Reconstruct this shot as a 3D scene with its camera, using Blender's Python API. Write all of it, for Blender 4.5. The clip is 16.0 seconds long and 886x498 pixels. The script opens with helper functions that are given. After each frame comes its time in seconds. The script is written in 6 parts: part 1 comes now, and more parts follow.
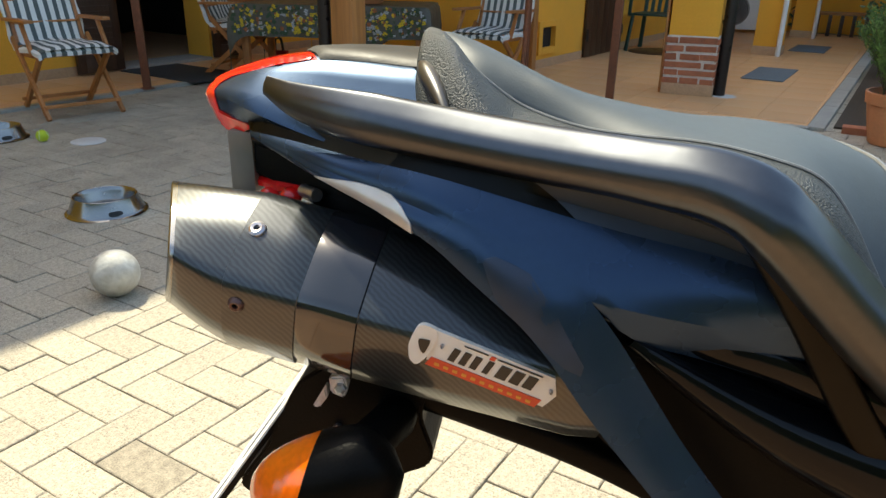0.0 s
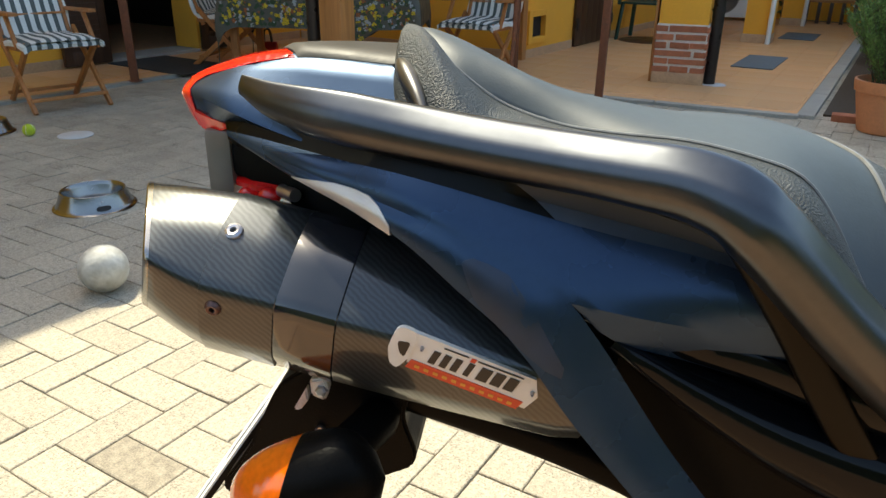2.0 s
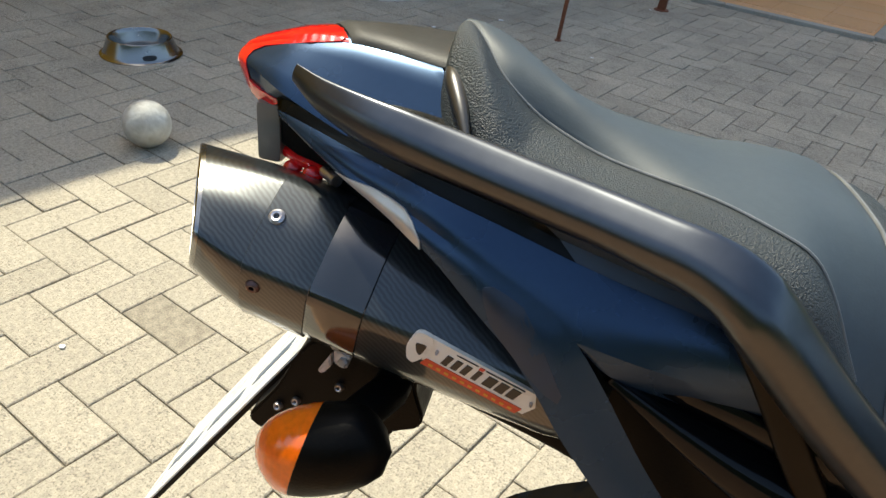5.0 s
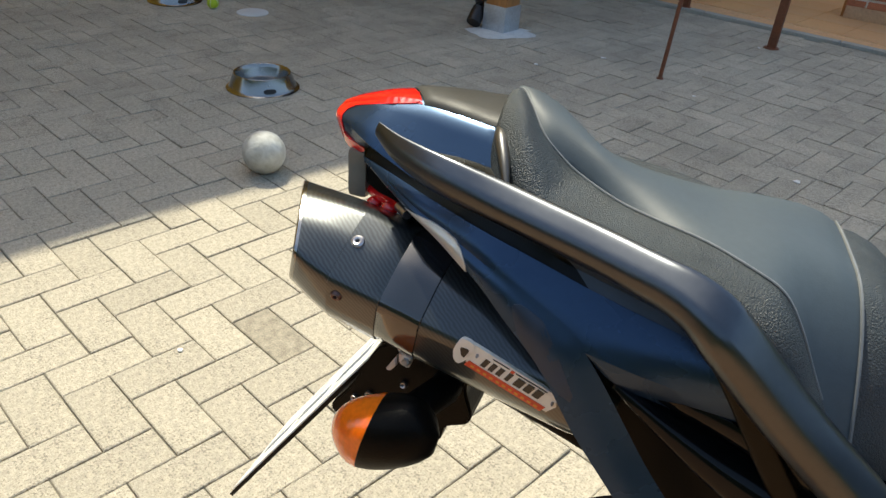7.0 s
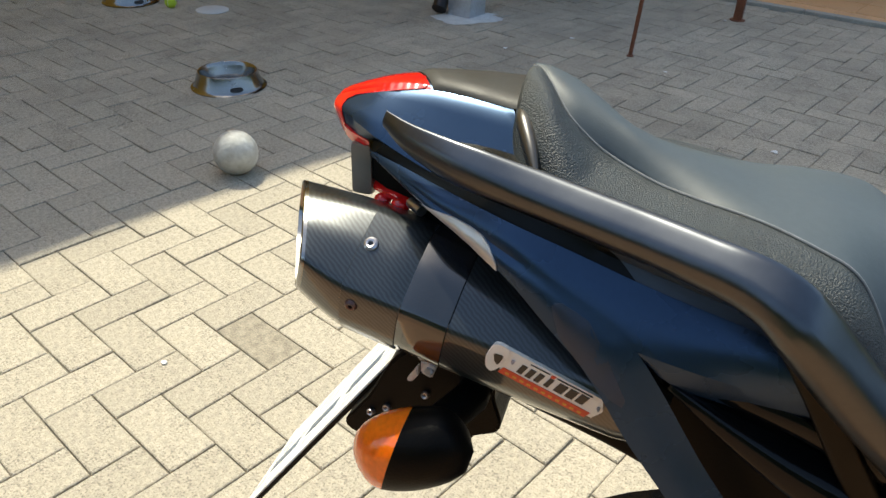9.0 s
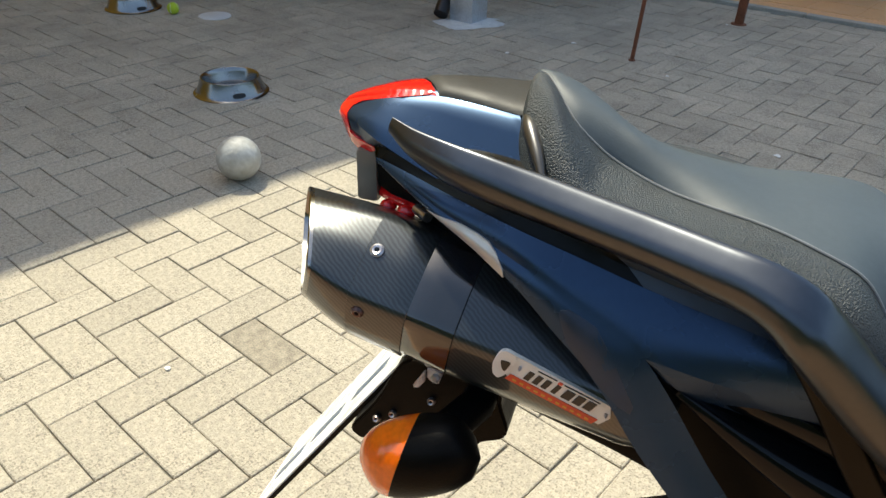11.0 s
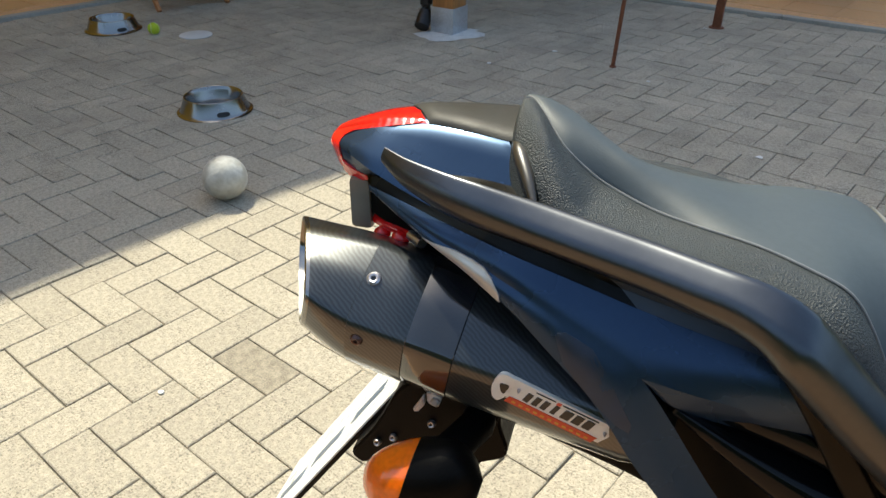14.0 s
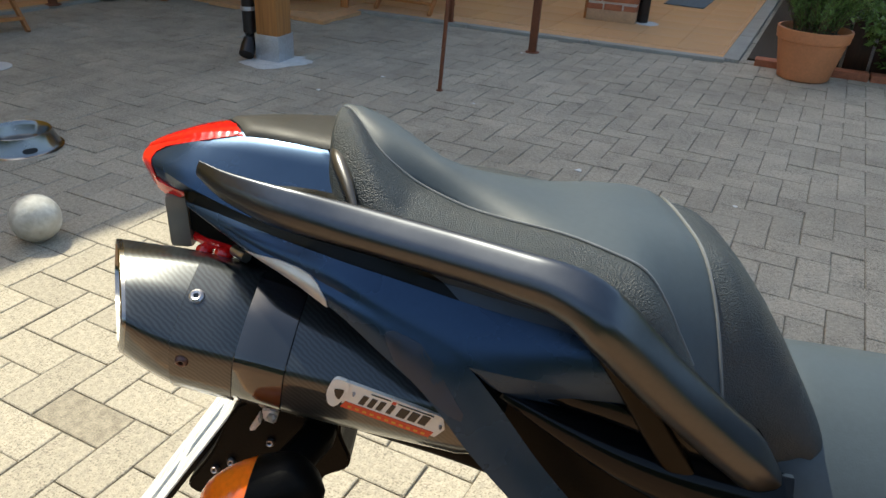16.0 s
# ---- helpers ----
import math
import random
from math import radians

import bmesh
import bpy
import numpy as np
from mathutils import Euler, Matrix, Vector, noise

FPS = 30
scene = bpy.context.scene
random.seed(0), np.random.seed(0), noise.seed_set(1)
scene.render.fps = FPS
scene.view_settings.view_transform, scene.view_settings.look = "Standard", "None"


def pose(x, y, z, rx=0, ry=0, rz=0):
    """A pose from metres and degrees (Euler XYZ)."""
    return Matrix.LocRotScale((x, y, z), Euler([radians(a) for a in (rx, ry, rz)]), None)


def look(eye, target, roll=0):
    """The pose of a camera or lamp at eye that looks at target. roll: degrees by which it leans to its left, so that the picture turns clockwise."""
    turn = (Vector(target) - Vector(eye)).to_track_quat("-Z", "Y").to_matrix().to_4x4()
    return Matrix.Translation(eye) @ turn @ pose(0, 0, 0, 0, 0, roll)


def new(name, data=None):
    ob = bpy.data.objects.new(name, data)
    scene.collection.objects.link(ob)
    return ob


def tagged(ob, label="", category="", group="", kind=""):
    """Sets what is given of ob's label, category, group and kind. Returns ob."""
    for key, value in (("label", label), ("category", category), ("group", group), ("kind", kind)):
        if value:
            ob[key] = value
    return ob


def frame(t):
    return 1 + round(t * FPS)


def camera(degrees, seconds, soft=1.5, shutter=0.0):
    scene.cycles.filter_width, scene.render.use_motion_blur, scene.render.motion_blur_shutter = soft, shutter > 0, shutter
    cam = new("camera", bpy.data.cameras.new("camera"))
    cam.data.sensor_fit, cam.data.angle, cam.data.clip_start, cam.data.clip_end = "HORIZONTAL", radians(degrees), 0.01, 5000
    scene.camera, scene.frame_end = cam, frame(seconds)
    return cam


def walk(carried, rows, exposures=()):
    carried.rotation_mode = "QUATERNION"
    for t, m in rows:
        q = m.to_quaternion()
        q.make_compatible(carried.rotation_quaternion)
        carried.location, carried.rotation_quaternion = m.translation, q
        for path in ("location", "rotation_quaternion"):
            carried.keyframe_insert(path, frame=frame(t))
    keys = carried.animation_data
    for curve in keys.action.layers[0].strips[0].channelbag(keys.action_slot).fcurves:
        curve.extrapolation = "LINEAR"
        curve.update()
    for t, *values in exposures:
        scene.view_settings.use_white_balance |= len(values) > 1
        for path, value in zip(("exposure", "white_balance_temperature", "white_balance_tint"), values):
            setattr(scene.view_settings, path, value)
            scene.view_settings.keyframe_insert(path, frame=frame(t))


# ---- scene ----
cam = camera(62.4, 16.0)
PATH = [
    (0, (0.0319, 0.2431, 1.0626), (0.0077, 2.2836, 0.2409), 0.9),
    (0.5, (0.0363, 0.2431, 1.0637), (0.0176, 2.2737, 0.2178), 1.1),
    (1, (0.0407, 0.2508, 1.0681), (0.0418, 2.2836, 0.2277), 0.9),
    (1.5, (0.0396, 0.2486, 1.0637), (0.0517, 2.2737, 0.2024), 0.9),
    (2, (0.0385, 0.2497, 1.0659), (0.0374, 2.2792, 0.2178), 0.6),
    (2.5, (0.0473, 0.2563, 1.0692), (0.088, 2.2858, 0.2211), 1.3),
    (3, (0.0396, 0.2541, 1.0769), (0.0869, 2.2935, 0.2508), 1.8),
    (5.5, (0.0341, 0.2618, 1.1704), (-0.0605, 2.0801, -0.0638), 8.3),
    (6, (0.0297, 0.253, 1.1902), (-0.0957, 2.0944, -0.0055), 9.5),
    (6.5, (0.0836, 0.2035, 1.1891), (-0.2321, 2.0482, 0.033), 5.7),
    (7, (0.0781, 0.1815, 1.1968), (-0.2992, 2.024, 0.0561), 4.4),
    (7.5, (0.0649, 0.1958, 1.1924), (-0.2442, 2.09, 0.1166), 3.2),
    (8, (0.0561, 0.1991, 1.1935), (-0.2673, 2.0856, 0.1089), 3.3),
    (8.5, (0.0407, 0.2167, 1.1858), (-0.2596, 2.0746, 0.0462), 3.1),
    (9, (0.0385, 0.2167, 1.1759), (-0.2585, 2.0603, 0.0121), 2.2),
    (11.5, (0.0352, 0.2178, 1.177), (-0.2684, 2.068, 0.0275), 1.9),
    (12, (0.0352, 0.2211, 1.1781), (-0.2596, 2.0735, 0.0286), 1.8),
    (12.5, (0.0352, 0.2211, 1.1781), (-0.2585, 2.068, 0.0187), 1.7),
    (13, (0.0352, 0.2167, 1.1781), (-0.2684, 2.0658, 0.0253), 2.0),
    (13.5, (0.0385, 0.2178, 1.1825), (-0.2563, 2.0493, -0.0011), 0.3),
    (14, (0.0308, 0.2156, 1.1902), (-0.2409, 2.0845, 0.0616), 0.5),
    (14.5, (0.0308, 0.2244, 1.1858), (-0.1419, 2.1406, 0.1199), 2.9),
    (15, (0.0308, 0.2255, 1.1847), (-0.0715, 2.1747, 0.1705), 2.9),
    (15.5, (0.0385, 0.22, 1.1825), (0.0781, 2.1626, 0.1496), 2.9),
    (16, (0.044, 0.2035, 1.1814), (0.2332, 2.1296, 0.1353), 3.2),
]
walk(cam, [(t, look(eye, target, roll)) for t, eye, target, roll in PATH], [(0, 1.36, 7350, 4), (3.2, 1.36, 7350, 4), (5.3, 1.0, 6950, 4), (16, 1.0, 6950, 4)])

# ---- world, sun, exposure ----
SUN_DIR = Vector((-0.62, 0.785, 1.6)).normalized()      # towards the sun
world = bpy.data.worlds.new("world")
scene.world = world
world.use_nodes = True
wn = world.node_tree.nodes
sky = wn.new("ShaderNodeTexSky")
sky.sky_type = 'NISHITA'
sky.sun_disc = False
sky.sun_elevation = math.asin(SUN_DIR.z)
sky.sun_rotation = math.atan2(SUN_DIR.x, SUN_DIR.y)
sky.air_density, sky.dust_density = 1.0, 1.6
wn["Background"].inputs["Strength"].default_value = 0.15
world.node_tree.links.new(sky.outputs["Color"], wn["Background"].inputs["Color"])
sun = new("sun", bpy.data.lights.new("sun", 'SUN'))
sun.data.energy = 3.05
sun.data.angle = radians(0.55)
sun.data.color = (1.0, 0.95, 0.83)
sun.matrix_world = look(SUN_DIR * 20, (0, 0, 0))


# ---- materials ----
def mat(name, color, rough=0.6, metal=0.0, var=0.15, scale=8.0, fine=60.0, bump=0.0, bump_scale=80.0, rvar=0.1,
        random=0.0, coat=0.0, contrast=1.0, specks=0.0, stretch=(1, 1, 1), second=None, spec=0.5, stain=0.0):
    """A surface with stains at one scale, grain at another and fine relief."""
    m = bpy.data.materials.new(name)
    m.use_nodes = True
    nt = m.node_tree
    nd, ln = nt.nodes, nt.links
    b = nd["Principled BSDF"]
    b.inputs["Roughness"].default_value, b.inputs["Metallic"].default_value = rough, metal
    b.inputs["Specular IOR Level"].default_value = spec
    b.inputs["Coat Weight"].default_value = coat
    b.inputs["Coat Roughness"].default_value = 0.06
    co = nd.new("ShaderNodeTexCoord")
    mp = nd.new("ShaderNodeMapping")
    mp.inputs["Scale"].default_value = stretch
    ln.new(co.outputs["Object"], mp.inputs["Vector"])
    n1, n2 = nd.new("ShaderNodeTexNoise"), nd.new("ShaderNodeTexNoise")
    n1.inputs["Scale"].default_value, n2.inputs["Scale"].default_value = scale, fine
    n1.inputs["Detail"].default_value, n2.inputs["Detail"].default_value = 4, 3
    for n in (n1, n2):
        ln.new(mp.outputs["Vector"], n.inputs["Vector"])
    add = nd.new("ShaderNodeMath")
    add.operation = 'ADD'
    ln.new(n1.outputs["Fac"], add.inputs[0])
    ln.new(n2.outputs["Fac"], add.inputs[1])
    ramp = nd.new("ShaderNodeMapRange")
    ramp.inputs["From Min"].default_value, ramp.inputs["From Max"].default_value = 1 - 0.4 / contrast, 1 + 0.4 / contrast
    ln.new(add.outputs[0], ramp.inputs["Value"])
    mix = nd.new("ShaderNodeMix")
    mix.data_type = 'RGBA'
    c = Vector(color)
    lo, hi = c * (1 - var), second and Vector(second) or c * (1 + var)
    mix.inputs["A"].default_value, mix.inputs["B"].default_value = (*lo, 1), (*[min(v, 1) for v in hi], 1)
    ln.new(ramp.outputs[0], mix.inputs["Factor"])
    out = mix.outputs["Result"]
    if random:
        inf = nd.new("ShaderNodeObjectInfo")
        geo = nd.new("ShaderNodeNewGeometry")
        sm = nd.new("ShaderNodeMath")
        sm.operation = 'ADD'
        ln.new(inf.outputs["Random"], sm.inputs[0])
        ln.new(geo.outputs["Random Per Island"], sm.inputs[1])
        fr = nd.new("ShaderNodeMath")
        fr.operation = 'FRACT'
        ln.new(sm.outputs[0], fr.inputs[0])
        rm = nd.new("ShaderNodeMapRange")
        rm.inputs["To Min"].default_value, rm.inputs["To Max"].default_value = 1 - random, 1 + random
        ln.new(fr.outputs[0], rm.inputs["Value"])
        hv = nd.new("ShaderNodeHueSaturation")
        ln.new(rm.outputs[0], hv.inputs["Value"])
        ln.new(out, hv.inputs["Color"])
        out = hv.outputs["Color"]
    if stain:
        n3 = nd.new("ShaderNodeTexNoise")
        n3.inputs["Scale"].default_value, n3.inputs["Detail"].default_value = 1.7, 6
        ln.new(co.outputs["Object"], n3.inputs["Vector"])
        r3 = nd.new("ShaderNodeMapRange")
        r3.inputs["From Min"].default_value, r3.inputs["From Max"].default_value = 0.42, 0.62
        r3.inputs["To Min"].default_value, r3.inputs["To Max"].default_value = 1.0, 1 - stain
        ln.new(n3.outputs["Fac"], r3.inputs["Value"])
        hs = nd.new("ShaderNodeHueSaturation")
        ln.new(r3.outputs[0], hs.inputs["Value"])
        ln.new(out, hs.inputs["Color"])
        out = hs.outputs["Color"]
    if specks:      # small dark pits, denser in some places
        n5, n6 = nd.new("ShaderNodeTexNoise"), nd.new("ShaderNodeTexNoise")
        n5.inputs["Scale"].default_value, n5.inputs["Detail"].default_value = 170, 3
        n6.inputs["Scale"].default_value, n6.inputs["Detail"].default_value = 9, 3
        for n in (n5, n6):
            ln.new(co.outputs["Object"], n.inputs["Vector"])
        ad = nd.new("ShaderNodeMath")
        ad.operation = 'MULTIPLY_ADD'
        ad.inputs[1].default_value = 0.45
        ln.new(n6.outputs["Fac"], ad.inputs[0])
        ln.new(n5.outputs["Fac"], ad.inputs[2])
        r5 = nd.new("ShaderNodeMapRange")
        r5.inputs["From Min"].default_value, r5.inputs["From Max"].default_value = 0.775, 0.865
        r5.inputs["To Min"].default_value, r5.inputs["To Max"].default_value = 1.0, 1 - specks
        ln.new(ad.outputs[0], r5.inputs["Value"])
        h5 = nd.new("ShaderNodeHueSaturation")
        ln.new(r5.outputs[0], h5.inputs["Value"])
        ln.new(out, h5.inputs["Color"])
        out = h5.outputs["Color"]
    ln.new(out, b.inputs["Base Color"])
    if rvar:
        rr = nd.new("ShaderNodeMapRange")
        rr.inputs["From Min"].default_value, rr.inputs["From Max"].default_value = 0.3, 0.7
        rr.inputs["To Min"].default_value, rr.inputs["To Max"].default_value = max(rough - rvar, 0.02), min(rough + rvar, 1)
        ln.new(n1.outputs["Fac"], rr.inputs["Value"])
        ln.new(rr.outputs[0], b.inputs["Roughness"])
    if bump:
        n4 = nd.new("ShaderNodeTexNoise")
        n4.inputs["Scale"].default_value, n4.inputs["Detail"].default_value = bump_scale, 4
        ln.new(mp.outputs["Vector"], n4.inputs["Vector"])
        bp = nd.new("ShaderNodeBump")
        bp.inputs["Strength"].default_value, bp.inputs["Distance"].default_value = bump, 0.004
        ln.new(n4.outputs["Fac"], bp.inputs["Height"])
        ln.new(bp.outputs["Normal"], b.inputs["Normal"])
    return m


def node(m, kind):
    return m.node_tree.nodes.new(kind)


def wire(m, a, b):
    m.node_tree.links.new(a, b)


PAVER = mat("concrete_paver", (0.450, 0.396, 0.305), 0.85, var=0.24, scale=70, fine=260, contrast=1.5, bump=1.0, bump_scale=230, random=0.075, stain=0.16, specks=0.42)
JOINT = mat("joint_sand", (0.23, 0.205, 0.155), 0.95, var=0.3, scale=20, fine=200, bump=0.6, bump_scale=200)
GROUND = mat("gravelly_ground", (0.33, 0.29, 0.23), 0.95, var=0.3, scale=1.5, fine=25, bump=0.5, bump_scale=30)
TILE = mat("terracotta_porch_tile", (0.68, 0.385, 0.18), 0.42, var=0.10, scale=2.5, fine=40, random=0.05, stain=0.1)
GROUT = mat("tile_grout", (0.66, 0.375, 0.18), 0.9, var=0.2, scale=20)
EDGE = mat("grey_stone_edge", (0.33, 0.32, 0.28), 0.8, var=0.25, scale=6, fine=90, bump=0.3)
PLASTER = mat("yellow_plaster", (0.87, 0.43, 0.05), 0.9, var=0.1, scale=3, fine=120, bump=0.35, bump_scale=140)
PLASTER_PALE = mat("pale_yellow_plaster", (0.83, 0.55, 0.18), 0.9, var=0.1, scale=3, fine=120, bump=0.35, bump_scale=140)
SKIRT = mat("skirting_tile", (0.52, 0.33, 0.19), 0.5, var=0.2, scale=8, random=0.06)
BRICK = mat("red_brick", (0.42, 0.15, 0.075), 0.88, var=0.35, scale=25, fine=150, bump=0.6, bump_scale=120, random=0.2)
MORTAR = mat("pale_mortar", (0.66, 0.60, 0.52), 0.95, var=0.2, scale=30, fine=160, bump=0.5)
WHITE = mat("white_paint", (0.78, 0.78, 0.75), 0.5, var=0.08, scale=6)
WOOD = mat("oiled_teak", (0.42, 0.165, 0.05), 0.45, var=0.4, scale=12, fine=90, stretch=(1, 1, 0.12), bump=0.2, random=0.12)
TIMBER = mat("varnished_pine", (0.42, 0.18, 0.055), 0.4, var=0.3, scale=14, fine=70, stretch=(1, 1, 0.06), bump=0.15)
DARKWOOD = mat("dark_stained_wood", (0.055, 0.024, 0.012), 0.45, var=0.4, scale=10, fine=60, stretch=(1, 1, 0.15), bump=0.2)
RUST = mat("rusty_steel", (0.19, 0.065, 0.03), 0.7, var=0.4, scale=18, fine=90, bump=0.4, metal=0.2)
PIPE = mat("black_brown_metal_pipe", (0.025, 0.021, 0.02), 0.35, var=0.25, scale=14, metal=0.3)
ZINC = mat("galvanised_steel", (0.55, 0.58, 0.62), 0.4, metal=0.7, var=0.2, scale=14, fine=80, bump=0.1)
CEMENT = mat("spilled_cement", (0.58, 0.57, 0.54), 0.9, var=0.2, scale=20, fine=120, bump=0.6)
STEEL = mat("polished_steel", (0.28, 0.278, 0.272), 0.22, metal=1.0, var=0.06, scale=30, rvar=0.06)
RUBBER = mat("black_rubber", (0.022, 0.022, 0.023), 0.7, var=0.3, scale=40, bump=0.2)
MAT = mat("slate_blue_doormat", (0.12, 0.15, 0.17), 0.95, var=0.25, scale=30, fine=260, bump=0.8, bump_scale=260)
# near black: the shade of unlit interiors put into the colour
DARK = mat("dark_interior_shade", (0.02, 0.018, 0.016), 0.9, var=0.3)
TERRA = mat("terracotta_plastic", (0.60, 0.235, 0.10), 0.6, var=0.12, scale=10, bump=0.1)
SOIL = mat("potting_soil", (0.05, 0.035, 0.022), 0.95, var=0.4, scale=50, bump=0.9)
GREENPL = mat("green_plastic", (0.012, 0.05, 0.035), 0.4, var=0.15)


def cloth(name, ca, cb, period, duty=0.5, axis=0):
    """Woven cloth with stripes that run along one axis of the UV map."""
    m = mat(name, ca, 0.92, var=0.05, scale=30, fine=300, bump=0.25, bump_scale=400)
    b = m.node_tree.nodes["Principled BSDF"]
    uv = node(m, "ShaderNodeUVMap")
    sep = node(m, "ShaderNodeSeparateXYZ")
    wire(m, uv.outputs["UV"], sep.inputs[0])
    dv = node(m, "ShaderNodeMath")
    dv.operation = 'DIVIDE'
    dv.inputs[1].default_value = period
    wire(m, sep.outputs[axis], dv.inputs[0])
    fr = node(m, "ShaderNodeMath")
    fr.operation = 'FRACT'
    wire(m, dv.outputs[0], fr.inputs[0])
    gt = node(m, "ShaderNodeMath")
    gt.operation = 'GREATER_THAN'
    gt.inputs[1].default_value = duty
    wire(m, fr.outputs[0], gt.inputs[0])
    mx = node(m, "ShaderNodeMix")
    mx.data_type = 'RGBA'
    mx.inputs["B"].default_value = (*cb, 1)
    wire(m, b.inputs["Base Color"].links[0].from_socket, mx.inputs["A"])
    wire(m, gt.outputs[0], mx.inputs["Factor"])
    wire(m, mx.outputs["Result"], b.inputs["Base Color"])
    return m


STRIPE = cloth("striped_canvas", (0.74, 0.74, 0.70), (0.10, 0.12, 0.115), 0.062, 0.52)

# motorcycle
PAINT = mat("dark_blue_metallic_paint", (0.026, 0.053, 0.100), 0.27, metal=0.65, spec=0.35, var=0.06, scale=20, fine=300, rvar=0.03)
RAIL = mat("grey_satin_cast_metal", (0.092, 0.099, 0.110), 0.31, metal=1.0, spec=0.6, var=0.08, scale=20, fine=200, rvar=0.03)
TRIMBLACK = mat("black_grained_plastic", (0.0032, 0.003, 0.0027), 0.42, spec=0.07, var=0.15, scale=20, fine=300, bump=0.08, bump_scale=500)
GLOSSBLACK = mat("gloss_black_plastic", (0.003, 0.0034, 0.0042), 0.10, spec=0.18, var=0.1, scale=20, rvar=0.03)
SEATTOP = mat("smooth_grey_black_vinyl", (0.051, 0.067, 0.077), 0.56, spec=0.45, var=0.1, scale=9, fine=200, bump=0.04, bump_scale=700, rvar=0.04)
SEATSIDE = mat("grained_grey_black_vinyl", (0.031, 0.039, 0.042), 0.50, var=0.35, scale=60, fine=620, bump=0.55, bump_scale=900)
STEELDULL = mat("dull_screw_steel", (0.5, 0.48, 0.5), 0.35, metal=0.9, var=0.1, scale=60)
BRASS = mat("brass_clamp", (0.55, 0.38, 0.16), 0.35, metal=0.8, var=0.2, scale=60)
REDLENS = mat("red_tail_lens", (0.75, 0.012, 0.012), 0.12, var=0.25, scale=60, fine=250, rvar=0.04)
PALELENS = mat("pale_pink_lens", (0.75, 0.32, 0.26), 0.15, var=0.15, scale=60)
AMBER = mat("amber_lens", (0.85, 0.15, 0.006), 0.16, var=0.2, scale=60, fine=250, rvar=0.05)
for lens in (REDLENS, AMBER, PALELENS):
    pb = lens.node_tree.nodes["Principled BSDF"]
    pb.inputs["Subsurface Weight"].default_value = 0.25
    pb.inputs["Subsurface Radius"].default_value = (0.02, 0.008, 0.004)
    pb.inputs["Coat Weight"].default_value = 0.5
    rib = lens.node_tree.nodes.new("ShaderNodeTexWave")
    rib.inputs["Scale"].default_value, rib.inputs["Distortion"].default_value = 52, 0.4
    tc = lens.node_tree.nodes.new("ShaderNodeTexCoord")
    lens.node_tree.links.new(tc.outputs["Object"], rib.inputs["Vector"])
    rb = lens.node_tree.nodes.new("ShaderNodeBump")
    rb.inputs["Strength"].default_value, rb.inputs["Distance"].default_value = 0.16, 0.001
    lens.node_tree.links.new(rib.outputs["Fac"], rb.inputs["Height"])
    lens.node_tree.links.new(rb.outputs["Normal"], pb.inputs["Normal"])
PLATE = mat("reflective_plate_face", (0.80, 0.81, 0.80), 0.3, metal=0.0, var=0.08, scale=40)
SILVERTAPE = mat("silver_heat_shield", (0.62, 0.60, 0.57), 0.4, metal=0.6, var=0.12, scale=40)


def carbon():
    """Lacquered carbon fibre: a fine twill in two shades under clear coat."""
    m = mat("carbon_fibre", (0.030, 0.032, 0.032), 0.34, metal=0.48, var=0.3, scale=10, fine=40, rvar=0.06, coat=0.9)
    b = m.node_tree.nodes["Principled BSDF"]
    b.inputs["Coat Roughness"].default_value = 0.07
    uv = node(m, "ShaderNodeUVMap")
    wv = node(m, "ShaderNodeTexWave")
    wv.bands_direction = 'DIAGONAL'
    wv.inputs["Scale"].default_value = 150
    wv.inputs["Distortion"].default_value = 3.0
    wv.inputs["Detail"].default_value = 1
    wire(m, uv.outputs["UV"], wv.inputs["Vector"])
    mx = node(m, "ShaderNodeMix")
    mx.data_type = 'RGBA'
    mx.inputs["A"].default_value, mx.inputs["B"].default_value = (0.020, 0.023, 0.025, 1), (0.040, 0.047, 0.051, 1)
    wire(m, wv.outputs["Fac"], mx.inputs["Factor"])
    wire(m, mx.outputs["Result"], b.inputs["Base Color"])
    return m


CARBON = carbon()


# ---- building helpers ----
HOUSE = pose(0, 0, 0, 0, 0, -33.37)     # house axes: u along the front, v into the house
BIKE = pose(0, 0.70, 0, 0, 0, -7.5) @ Matrix.Diagonal((1, -1, 1, 1))    # s forward, l to the bike's right, z up


def link(name, bm, material, smooth=True, m=None, flip=False):
    """A bmesh as one mesh object."""
    if m is not None:
        bmesh.ops.transform(bm, matrix=m, verts=bm.verts)
        if m.determinant() < 0:
            flip = not flip
    if flip:
        bmesh.ops.reverse_faces(bm, faces=bm.faces)
    me = bpy.data.meshes.new(name)
    bm.to_mesh(me)
    bm.free()
    me.materials.append(material)
    if smooth:
        for p in me.polygons:
            p.use_smooth = True
        me.set_sharp_from_angle(angle=radians(38))
    return new(name, me)


def part(name, bm, material, parent, label="", smooth=True, m=None):
    """A bmesh as one mesh object under a thing or a part; its coordinates are those of the world unless m is given."""
    ob = link(name, bm, material, smooth, m)
    ob.parent = parent
    bpy.context.view_layer.update()
    ob.matrix_parent_inverse = parent.matrix_world.inverted()
    if label:
        ob["label"] = label
    return ob


def thing(name, at, label, category, group="", kind=""):
    ob = new(name)
    ob.location = at
    bpy.context.view_layer.update()
    return tagged(ob, label, category, group, kind)


